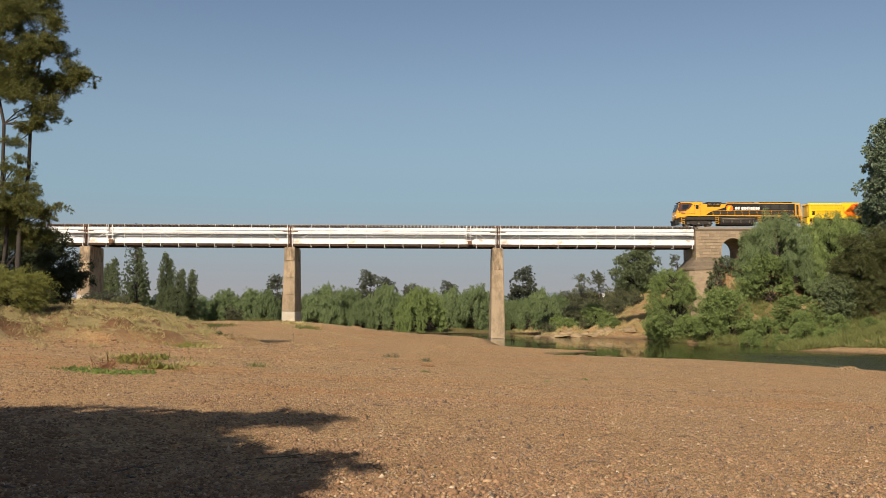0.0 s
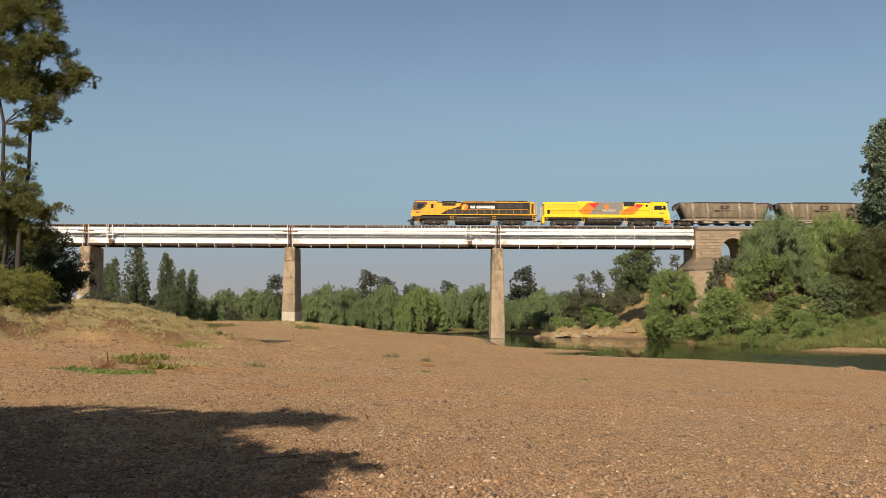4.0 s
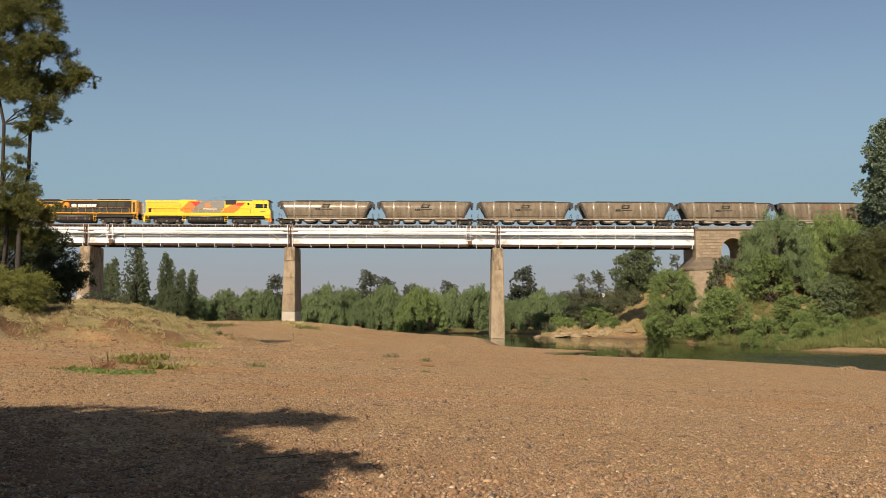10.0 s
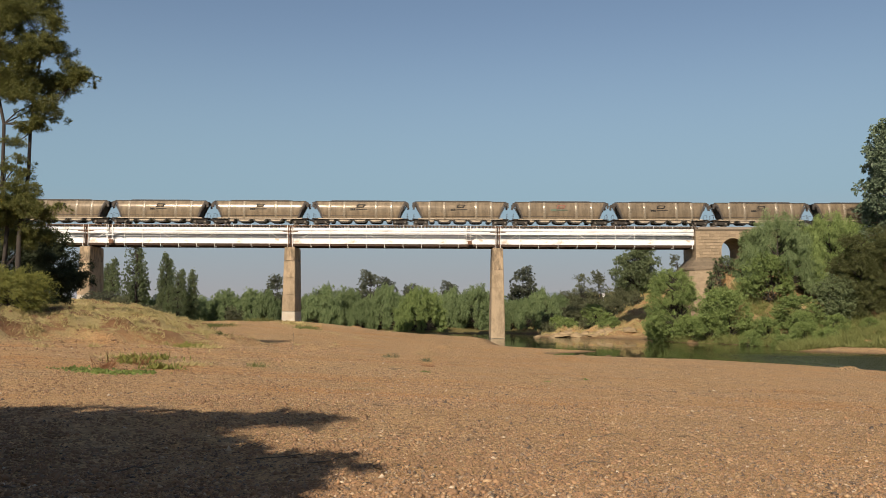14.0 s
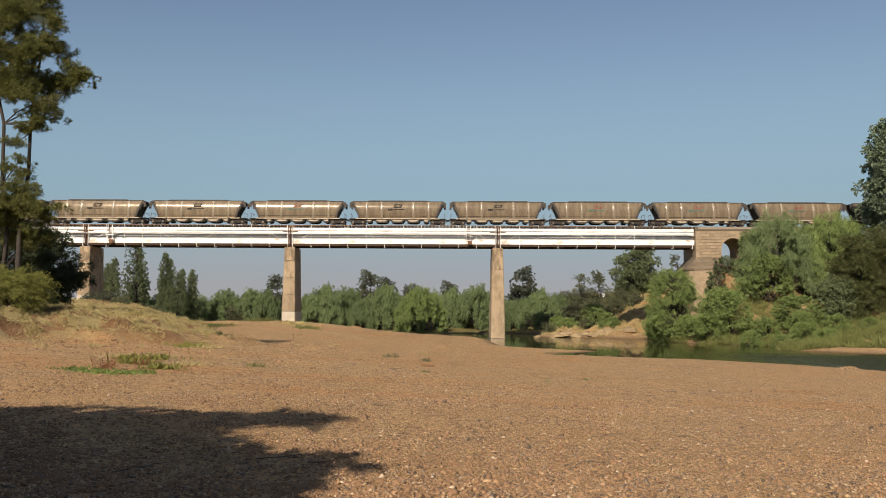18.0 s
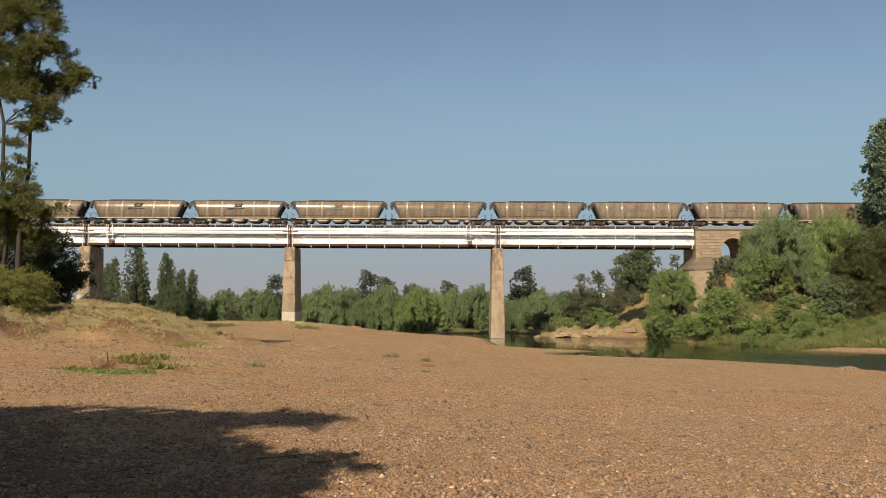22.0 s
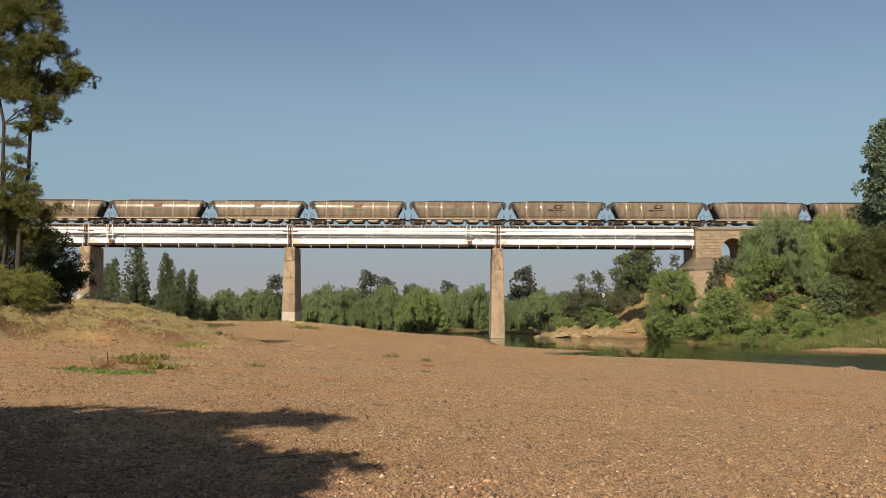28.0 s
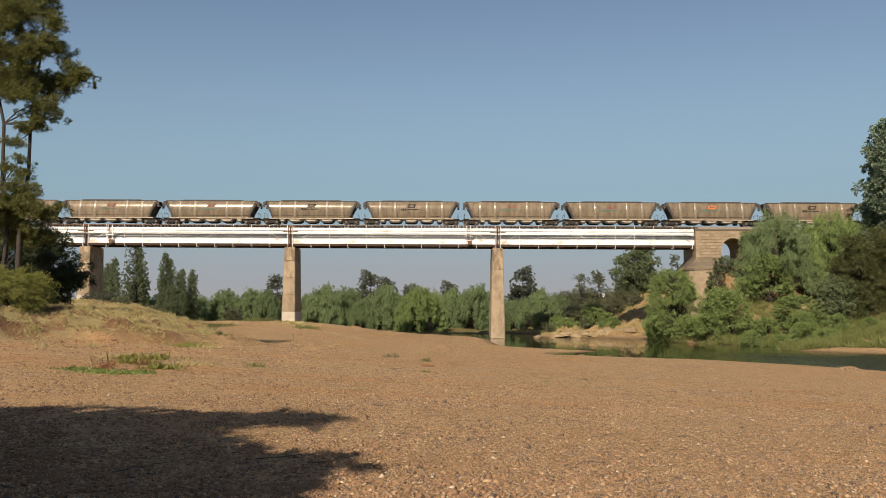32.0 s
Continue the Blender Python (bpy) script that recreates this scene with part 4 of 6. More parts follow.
    side_panel(t, "sill_line", [(0.8, 1.46), (0.8, 1.56), (21.8, 1.56), (21.8, 1.46)], M_AMBER, 1.462)
    for y in (-1.43, 1.43):
        handrail(t, 1.0, 18.6, y, 1.86, 2.7, 1.3, M_AMBER)
        part("end_post", bx(B(), 0.33, 0.4, y * 0.9 - 0.04, y * 0.9 + 0.04, 0.6, 3.6), M_BRIGHT, t)
    end_steps(t, 0.95, M_BRIGHT)
    end_steps(t, 21.5, M_BRIGHT)
    return t


def hopper():
    """x runs from the left top corner of the body."""
    t = thing("hopper_wagon", "dusty grey-brown steel coal hopper wagon", "hopper wagon", group="coal hopper wagons")
    L, nx = 15.6, 60
    prof = [(1.36, 1.10), (1.44, 1.5), (1.49, 1.95), (1.505, 2.3), (1.495, 2.6), (1.472, 2.85), (1.44, 3.05), (1.405, 3.2), (1.36, 3.35), (1.285, 3.55), (1.195, 3.75), (1.08, 4.02)]
    lower = lambda z: 1.2 * max(0.0, 1 - (z - 1.1) / 2.92) ** 0.8        # ends run in downwards
    ribs = [0.0, 2.5, 5.05, 7.75, 10.5, 13.1, 14.4, 15.6]
    for s in (-1, 1):
        v, f = [], []
        for j, (yy, z) in enumerate(prof):
            o = lower(z)
            for i in range(nx + 1):
                u = i / nx
                x = o + (L - 2 * o) * u
                xr = u * L
                k = max(i2 for i2 in range(7) if ribs[i2] <= xr + 1e-9)
                w = (xr - ribs[k]) / (ribs[k + 1] - ribs[k])
                bow = 0.010 * 4 * w * (1 - w)
                v.append((x, s * (yy + bow), z))
        m = nx + 1
        f = [(j * m + i, j * m + i + 1, (j + 1) * m + i + 1, (j + 1) * m + i) if s < 0 else (j * m + i, (j + 1) * m + i, (j + 1) * m + i + 1, j * m + i + 1)
             for j in range(len(prof) - 1) for i in range(nx)]
        raw("side", v, f, M_HOPPER, t, "dusty bulged hopper side", soft=True)
    for sd in (-1, 1):
        for e in (0, 1):
            v = []
            for yy, z in prof:
                o = lower(z)
                for q in (-0.06, 0.26):
                    v.append((o + q if e == 0 else L - o - q, sd * (yy + 0.03), z))
            raw("end_frame", v, [(2 * j, 2 * j + 1, 2 * j + 3, 2 * j + 2) for j in range(len(prof) - 1)], M_HOPDARK, t, "dark sloping corner frame")
    for xr in (2.5, 5.05, 10.5, 13.1):
        for sd in (-1, 1):
            v, f = [], []
            for yy, z in prof:
                for k in range(9):
                    q = -1 + k / 4
                    v.append((xr + 0.24 * q, sd * (yy - 0.012 + 0.075 * math.sqrt(max(0, 1 - q * q))), z))
            m = 9
            f = [(j * m + i, j * m + i + 1, (j + 1) * m + i + 1, (j + 1) * m + i) if sd < 0 else (j * m + i, (j + 1) * m + i, (j + 1) * m + i + 1, j * m + i + 1)
                 for j in range(len(prof) - 1) for i in range(8)]
            raw("rib", v, f, M_RIB, t, "worn upright side rib", soft=True)
    for s in (0, 1):
        bm = B()
        rows = []
        for yy, z in prof:
            o = lower(z)
            x = o if s == 0 else L - o
            rows.append([bm.verts.new((x, y, z)) for y in (-yy, yy)])
        for a, b in zip(rows[:-1], rows[1:]):
            bm.faces.new((a[0], a[1], b[1], b[0]))
        # the dark colour here stands in for shade on the sloping ends
        part("end_sheet", bm, M_HOPDARK, t, "sloping end sheet, darkened as in shade")
        e = 1 if s else -1
        x0 = L if s else 0.0
        bm = B()
        for y in (-1.3, 1.3):
            prism(bm, [(x0 - e * 0.1, 4.0), (x0 + e * 0.42, 3.82), (x0 + e * 0.46, 3.0), (x0 + e * 0.12, 2.92), (x0 + e * 0.08, 3.4), (x0 - e * 0.2, 3.55)], y - 0.12, y + 0.12)
            rod(bm, (x0 - e * 0.05, y, 3.5), (x0 - e * 1.28, y, 1.3), 0.10, n=6)
            rod(bm, (x0 + e * 0.2, y * 0.8, 1.15), (x0 + e * 0.2, y * 0.8, 2.0), 0.03, n=6)
        rod(bm, (x0 + e * 0.2, -1.1, 1.95), (x0 + e * 0.2, 1.1, 1.95), 0.03, n=6)
        part("end_bracket", bm, M_HOPDARK, t, "dark end bracing and ladder")
        part("end_platform", bx(B(), *sorted((x0 + e * 0.45, x0 - e * 1.3)), -1.25, 1.25, 1.0, 1.12), M_UNDER, t)
        coupler(t, x0 + e * 0.4, e * 0.6)
        bogie(t, 1.0 if s == 0 else L - 1.0, (-0.85, 0.85), 0.44, "two-axle cast steel bogie", 0.95)
    part("top_coaming", bx(bx(B(), 0, L, -1.15, -1.02, 3.98, 4.1, 0.02), 0, L, 1.02, 1.15, 3.98, 4.1, 0.02), M_HOPDARK, t, "dark top edge")
    part("coal_load", prism(B(), [(0.4, 3.9), (2.2, 4.08), (3.0, 4.24), (12.6, 4.24), (13.6, 4.08), (15.2, 3.9)], -1.0, 1.0), M_HOPDARK, t, "dark load heaped along the top")
    part("side_sill", bx(bx(B(), 0.6, L - 0.6, -1.4, -1.2, 0.98, 1.16, 0.02), 0.6, L - 0.6, 1.2, 1.4, 0.98, 1.16, 0.02), M_SILL, t, "dusty pale side sill")
    part("waist_strip", bx(bx(B(), 1.3, L - 1.3, -1.49, -1.40, 1.50, 1.57), 1.3, L - 1.3, 1.40, 1.49, 1.50, 1.57), M_HOPDARK, t, "dark waist strip")
    for x, k in ((2.9, 0.42), (5.05, 1.0), (7.75, 1.0), (10.45, 1.0), (12.65, 0.42)):
        chute = part("discharge_chute", prism(B(), [(-1.0 * k, 1.0), (-0.8 * k, 0.6), (0.8 * k, 0.6), (1.0 * k, 1.0)], -1.2, 1.2), M_SILL, t, "pale dusty discharge chute")
        out = [(-1.22 * k, 0.98), (-1.04 * k, 0.52), (-0.62 * k, 0.36), (0.62 * k, 0.36), (1.04 * k, 0.52), (1.22 * k, 0.98)]
        inn = [(0.98 * k, 0.98), (0.78 * k, 0.68), (0.5 * k, 0.6), (-0.5 * k, 0.6), (-0.78 * k, 0.68), (-0.98 * k, 0.98)]
        part("chute_rim", prism(prism(B(), out + inn, -1.30, -1.2), out + inn, 1.2, 1.30), M_CHARCOAL, chute, "dark hoop under the chute")
        chute.location.x = x
    part("centre_pipe", rod(B(), (2.2, -1.12, 0.72), (L - 2.2, -1.12, 0.72), 0.05, n=8), M_UNDER, t, "dark brake pipe", soft=True)
    emblem = part("emblem_plate", prism(B(), [(7.1, 2.94), (7.32, 3.52), (8.6, 3.52), (8.38, 2.94)], -1.50, -1.34), M_BLACK, t, "small dark rhombic emblem")
    part("emblem_core", prism(B(), [(7.32, 3.06), (7.46, 3.40), (8.36, 3.40), (8.22, 3.06)], -1.51, -1.35), M_HOPPER, emblem)
    for k in range(3):
        a = 6.1 + 0.3 * k
        part("letter_bar", bx(B(), a, a + 0.24, -1.545, -1.49, 2.46, 2.80), M_BLACK, t, "dark lettering bar")
    part("letter_bar", bx(B(), 7.1, 9.0, -1.545, -1.50, 2.6, 2.72), M_UNDER, t)
    return t


def train_x(t):
    """Where the first wagon's front corner stands along the track at t seconds; the train slows a little."""
    return 85.52 - 11.30 * t - 0.0104 * t * t + 0.000509 * t ** 3


PITCH = 17.12
train = []
a1, a2 = loco_black(), loco_yellow()
train.append((a1, -46.05))
train.append((a2, -23.6))
w1 = hopper()
train.append((w1, 0.1))
for i in range(1, 23):
    wg = copy_thing(w1, pose(PITCH * i, TRACK_Y, RAIL))
    train.append((wg, PITCH * i))
    paint = M_ORANGE if i == 18 else M_FADED if i in (5, 8, 9, 10, 11, 12, 13, 16, 17, 20) else None
    if paint:           # some wagons carry a red or orange emblem and green lettering
        tagged(wg, "dusty coal hopper wagon with orange emblem" if i == 18 else "dusty coal hopper wagon with faded red emblem", "hopper wagon", "coal hopper wagons")
        for c in wg.children:
            kind = c.name.split(".")[0]
            if kind in ("emblem_plate", "letter_bar"):
                c.material_slots[0].link = "OBJECT"
                c.material_slots[0].material = paint if kind == "emblem_plate" else M_MOSS


def exhaust():
    m, nt, b = nodes_of("thin_exhaust_smoke")
    b.inputs["Base Color"].default_value = (0.22, 0.22, 0.23, 1)
    b.inputs["Roughness"].default_value = 1.0
    b.inputs["Specular IOR Level"].default_value = 0.0
    al = nt.nodes.new("ShaderNodeMapRange")
    nt.links.new(grain(nt, 0.8, 4, 0.6), al.inputs[0])
    for k, v in ((1, 0.40), (2, 0.75), (3, 0.0), (4, 0.06)):
        al.inputs[k].default_value = v
    nt.links.new(al.outputs[0], b.inputs["Alpha"])
    t = thing("exhaust_smoke", "thin dark exhaust smoke above the yellow locomotive", "smoke")
    rng = random.Random(6)
    for k in (1, 4, 7):
        bm = B()
        bmesh.ops.create_icosphere(bm, subdivisions=3, radius=1)
        ph = rng.uniform(0, 9)
        for v in bm.verts:
            v.co *= 1 + 0.25 * noise.noise(v.co * 1.6 + Vector((ph, 0, 0)))
            v.co = Vector((v.co.x * (0.7 + 0.1 * k), v.co.y * 0.7, v.co.z * (0.3 + 0.04 * k)))
        o = part("puff", bm, m, t, soft=True)
        o.location = (11.2 + 0.5 * k + rng.uniform(-0.2, 0.2), rng.uniform(-0.3, 0.3), 4.45 + 0.06 * k)
    return t


train.append((exhaust(), -23.6))


# ---- plants ----
def leaf_mesh(name, pts, dirs, length, width, material, parent, rng, label="", spread=0.35):
    """Many small leaves: each a narrow four-cornered blade from its point along its direction."""
    n = len(pts)
    d = dirs + rng.normal(0, spread, (n, 3))
    d /= np.linalg.norm(d, axis=1, keepdims=True) + 1e-9
    s = np.cross(d, rng.normal(0, 1, (n, 3)))
    s /= np.linalg.norm(s, axis=1, keepdims=True) + 1e-9
    L = length * rng.uniform(0.3, 1.35, (n, 1))
    W = width * rng.uniform(0.7, 1.3, (n, 1))
    v = np.stack([pts, pts + d * L * 0.45 + s * W * 0.5, pts + d * L, pts + d * L * 0.45 - s * W * 0.5], 1).reshape(-1, 3)
    f = np.arange(4 * n).reshape(n, 4)
    return raw(name, v, f, material, parent, label)


def tube(path, radii, n=7):
    """Arrays of a tapered tube along a path."""
    path = np.asarray(path, float)
    v, f = [], []
    for i, (p, r) in enumerate(zip(path, radii)):
        t = path[min(i + 1, len(path) - 1)] - path[max(i - 1, 0)]
        q = Vector(t).to_track_quat("Z", "Y").to_matrix()
        for k in range(n):
            v.append(Vector(p) + q @ Vector((r * math.cos(k * math.tau / n), r * math.sin(k * math.tau / n), 0)))
    for i in range(len(path) - 1):
        for k in range(n):
            f.append((i * n + k, i * n + (k + 1) % n, (i + 1) * n + (k + 1) % n, (i + 1) * n + k))
    return v, f


def limbs(name, tubes, material, parent):
    V, F = [], []
    for v, f in tubes:
        o = len(V)
        V += [tuple(p) for p in v]
        F += [tuple(i + o for i in q) for q in f]
    return raw(name, V, F, material, parent, soft=True)


def bent(p, q, rng, wob, n=5):
    p, q = np.array(p, float), np.array(q, float)
    out = [p + (q - p) * k / n + (rng.normal(0, wob, 3) if 0 < k < n else 0) for k in range(n + 1)]
    return out


def clumps_to_leaves(cl, per, rng, droop, flat=1.0, shell=0.5):
    """cl: rows of x, y, z, r. Each clump breaks up into sprays; leaves sit round the sprays, point outwards and hang."""
    P, D = [], []
    for x, y, z, r in cl:
        n = max(16, int(per * r * r))
        k = max(5, min(26, n // 14))
        u = rng.normal(0, 1, (k, 3))
        u /= np.linalg.norm(u, axis=1, keepdims=True)
        c = u * r * rng.uniform(0.35, 1.1, (k, 1)) * np.array([1, 1, flat])
        w = rng.randint(0, k, n)
        jit = rng.normal(0, 0.14 * r, (n, 3)) * np.array([1, 1, 0.75 + 0.35 * max(0, droop)])
        P.append(c[w] + jit + np.array([x, y, z]))
        D.append(u[w] + np.array([0, 0, -droop]))
    return np.concatenate(P), np.concatenate(D)


def tree(name, label, category, at, clumps, per, leaf, material, bark, trunk_r, rng, droop=0.3, flat=0.8, trunk_top=None, stems=1, group="", spread=0.4, boughs=None):
    """A tree from crown clumps (x, y, z, r about its foot): trunk and limbs that reach the clumps, and leaves."""
    t = thing(name, label, category, at, group)
    top = trunk_top or max(c[2] for c in clumps)
    tubes = []
    spines = []
    for s in range(stems):
        lean = rng.normal(0, 0.05 * top, 2) if stems > 1 else rng.normal(0, 0.02 * top, 2)
        sp = bent((0.25 * s * stems, 0, -0.4), (lean[0] + 0.3 * s, lean[1], top), rng, 0.015 * top, 7)
        spines.append(sp)
        tubes.append(tube(sp, [trunk_r * (1 - 0.85 * k / 7) + 0.02 for k in range(8)], 8))
    for c in boughs or clumps:
        sp = spines[rng.randint(len(spines))]
        hz = min(max(c[2] - 0.9 * math.hypot(c[0], c[1]) * 0.6 - 0.2, 0.12 * top), top * 0.95)
        k = min(range(len(sp)), key=lambda i: abs(sp[i][2] - hz))
        tubes.append(tube(bent(sp[k], c[:3], rng, 0.06 * c[3], 4), [trunk_r * 0.32 * (1 - 0.8 * i / 4) * (1 - 0.5 * k / 7) + 0.012 for i in range(5)], 5))
    limbs("trunk", tubes, bark, t)
    P, D = clumps_to_leaves(clumps, per, rng, droop, flat)
    leaf_mesh("crown", P, D, leaf[0], leaf[1], material, t, rng, spread=spread)
    return t


def dome_clumps(rng, h, w, n, r, base=0.15, shape=1.0):
    """Clumps over a rounded crown of height h and half width w."""
    out = []
    for i in range(n):
        u = rng.uniform(base, 1.0)
        a = rng.uniform(0, math.tau)
        rad = w * math.sqrt(max(0.02, 1 - ((u - 0.42) / 0.6) ** 2)) * rng.uniform(0.45, 0.95) * shape
        out.append((rad * math.cos(a), rad * math.sin(a), u * (h - r * 0.7), r * rng.uniform(0.65, 1.25)))
    return out


def spire_clumps(rng, h, w, n, r):
    out = []
    for i in range(n):
        u = 0.06 + 0.94 * (i + rng.uniform(0, 1)) / n
        a = rng.uniform(0, math.tau)
        rad = w * min(1, 1.6 * u + 0.35) * (1 - u) ** 0.45 * rng.uniform(0.3, 0.9)
        out.append((rad * math.cos(a), rad * math.sin(a), u * h, r * rng.uniform(0.6, 1.15) * (1.15 - 0.6 * u)))
    return out


def willow(at, h, w, seed, mat=M_WILLOW, label="drooping green willow tree on the river bank", per=320, leaf=(0.52, 0.12)):
    """Boughs over a rounded head, each with a hanging curtain of leaves."""
    rng = np.random.RandomState(seed)
    cl = []
    for i in range(24):
        a, u = 2.4 * i + rng.uniform(0, 0.7), math.sqrt((i + 0.5) / 24)
        z = h * (1 - 0.62 * u ** 2.2) * rng.uniform(0.92, 1.0)
        r = (0.15 * w + 0.3) * rng.uniform(0.8, 1.25)
        stop = z - h * rng.uniform(0.15, 0.5) if u < 0.6 else h * rng.choice((0.04, 0.06, 0.3))
        rad = w * 0.84 * u
        z -= r
        while z > max(stop, 0.3):
            cl.append((rad * math.cos(a) + rng.normal(0, 0.1), rad * math.sin(a) + rng.normal(0, 0.1), z, r))
            z -= 0.95 * r
            r *= 0.93
            rad += 0.08
    return tree("willow_tree", label, "tree", at, cl, per, leaf, mat, M_BARK, 0.28, rng, droop=2.0, flat=1.25, trunk_top=h * 0.75, group="willows along the river", spread=0.28)


def planted(x, y, dz=0.0):
    return (x, y, ground_at(x, y) + dz)


# willow belt behind the bridge: build four, then copy; rows of x, y, height of the top, half width
wl = [(willow((-4.7, 181, -0.3), 10.9, 6.0, 11), 10.9, 6.0), (willow(planted(-26.7, 192, -0.2), 10.4, 5.5, 12), 10.4, 5.5),
      (willow(planted(7.8, 190, -0.2), 10.8, 6.0, 13), 10.8, 6.0), (willow(planted(20.3, 178, -0.2), 8.8, 5.0, 14), 8.8, 5.0)]
rw = random.Random(8)
for k, (x, y, top, hw) in enumerate(((-50.6, 198, 9.9, 5.5), (-44.0, 196, 10.2, 5), (-39.1, 189, 9.5, 4.2), (-22.0, 197, 10.7, 5), (-17.6, 187, 7.7, 3.4), (-12.9, 190, 11.3, 5.5), (2.1, 196, 10.4, 5),
                                     (14.9, 184, 7.4, 3.8), (25.3, 187, 8.8, 4.4), (-51.8, 214, 9.8, 6), (-37.3, 212, 10.8, 6), (-32.2, 206, 10.8, 6), (-20.5, 214, 10.0, 6), (-10.4, 212, 10.7, 6),
                                     (-2.0, 216, 11.1, 6), (6.6, 214, 11.1, 6), (13.7, 210, 10.7, 5), (19.4, 206, 9.9, 5), (-59.8, 212, 10.0, 6), (31.8, 202, 8.5, 5), (-46, 222, 10.5, 6), (-27, 222, 10.4, 6), (-66, 202, 9.2, 5.0), (-73, 203, 9.6, 5.0), (-80, 204, 10.0, 5.5), (-60, 200, 8.4, 4.5))):
    o, h, w = wl[(k * 3 + 1) % 4]
    at = planted(x, y, -0.2)
    o = copy_thing(o, pose(*at, 0, 0, rw.uniform(0, 360)))
    hw *= 0.95 if y < 200 else 1.0
    top -= 1.7 if y > 203 else 0.0
    o.scale = (hw / w, hw / w, (top - at[2]) / h)


for c in wl[0][0].children:        # the foremost willow is the freshest green
    if c.name.startswith("crown"):
        c.material_slots[0].link = "OBJECT"
        c.material_slots[0].material = M_SHRUB


def poplar(at, h, w, seed):
    rng = np.random.RandomState(seed)
    return tree("poplar_tree", "tall narrow dark green poplar", "tree", at, spire_clumps(rng, h, w * 0.86, 240, 0.66), 380, (0.38, 0.14), M_POPLAR, M_BARK, 0.25, rng, droop=-1.8, flat=3.0,
                trunk_top=h * 0.92, group="poplars behind the bridge")


pp = [poplar(planted(-67.5, 186), 22.5, 5.0, 21), poplar(planted(-61.5, 188), 16, 3.6, 22)]
for x, y, s, k in ((-72.5, 187, 0.95, 1), (-76, 192, 0.88, 1), (-57.5, 187, 0.80, 1), (-55, 186, 0.80, 1), (-59, 183, 0.6, 1), (-56.5, 181, 0.55, 0), (-70, 195, 0.75, 0), (-63, 196, 0.68, 0)):
    o = copy_thing(pp[k], pose(*planted(x, y, -0.2), 0, 0, rw.uniform(0, 360)))
    o.scale = (s, s, s)


def eucalypt(at, h, w, seed, mat=M_EUCA, label="grey-green eucalypt standing behind the willows"):
    rng = np.random.RandomState(seed)
    cl = dome_clumps(rng, h, w, 72, 0.27 * w, 0.15)
    return tree("eucalypt_tree", label, "tree", at, cl, 150, (0.5, 0.2), mat, M_BARK, 0.3, rng, droop=0.4, flat=0.8, trunk_top=h * 0.8, group="eucalypts")


eu = eucalypt(planted(-18.4, 213), 14.0, 3.8, 31)
for x, y, s in ((-40.2, 205, 0.86), (-14.4, 218, 0.86), (1.7, 228, 0.84), (20.4, 214, 0.98), (-8.4, 226, 0.76)):
    o = copy_thing(eu, pose(*planted(x, y), 0, 0, rw.uniform(0, 360)))
    o.scale = (s, s, s)


# big sheoak at the near end of the grassy bank
def sheoak():
    rng = np.random.RandomState(41)
    cl, boughs = [], []
    # boughs: offset along the bank, height over the ground, half length, depth towards the water
    for x, z, r, d in ((1.6, 19.0, 0.9, 0.6), (-0.4, 18.9, 0.8, 0.4), (0.9, 17.7, 1.15, -0.9), (-0.3, 16.9, 0.9, -0.7), (1.9, 18.0, 0.6, 0.5), (2.5, 17.4, 0.45, 0.3), (1.6, 16.6, 0.9, 1.2), (2.6, 16.1, 0.45, 0.8),
                       (1.7, 15.2, 1.05, -1.1), (0.3, 14.9, 1.0, -0.9), (-0.5, 14.0, 0.95, -0.6), (3.2, 14.8, 0.8, 0.9), (4.0, 14.4, 0.55, 0.8), (4.6, 14.2, 0.32, 0.8), (2.6, 13.9, 0.9, 1.0), (1.5, 13.8, 0.8, 1.3),
                       (0.0, 13.0, 0.75, -0.5), (2.4, 12.3, 0.65, -0.6), (1.5, 12.0, 0.55, 0.4), (1.9, 11.2, 0.55, -0.3), (2.7, 11.6, 0.35, 0.3)):
        boughs.append((x, d, 1.085 * z, r))
    for x, z, r, d in ((0.2, 10.0, 0.45, 0.2), (0.5, 9.0, 0.4, 0.1), (-0.3, 8.6, 0.4, 0.3), (0.8, 8.2, 0.45, 0.2), (0.9, 7.0, 0.85, -0.8), (0.2, 6.0, 0.95, -0.9), (1.7, 6.1, 0.8, -0.7), (2.5, 5.7, 0.55, -0.3), (3.3, 6.2, 0.3, 0.0),
                       (-0.6, 5.6, 0.9, 0.2), (0.3, 4.4, 0.9, 0.8), (1.6, 4.6, 0.8, 0.8), (-1.2, 16.0, 1.1, 0.3), (-1.3, 18.3, 1.0, 0.2), (-1.4, 13.6, 1.0, 0.3), (0.8, 13.2, 0.8, -0.9), (-1.6, 7.0, 0.9, 0.0), (1.0, 10.9, 0.5, -0.2)):
        boughs.append((x, d, 1.085 * z, r))
    for x, d, z, r in boughs:
        for k in range(10):
            cl.append((x + rng.normal(0, 0.62 * r), d + rng.normal(0, 0.5), z + rng.normal(0, 0.36 * r), r * rng.uniform(0.42, 0.8)))
    return tree("sheoak_tree", "tall river sheoak with fine olive needles", "tree", planted(-28.1, 54.5), cl, 2700, (0.19, 0.034), M_CASU, M_BARK, 0.16, rng, droop=0.1, flat=0.75, trunk_top=20.5, stems=2, spread=0.55, boughs=boughs)


sheoak()


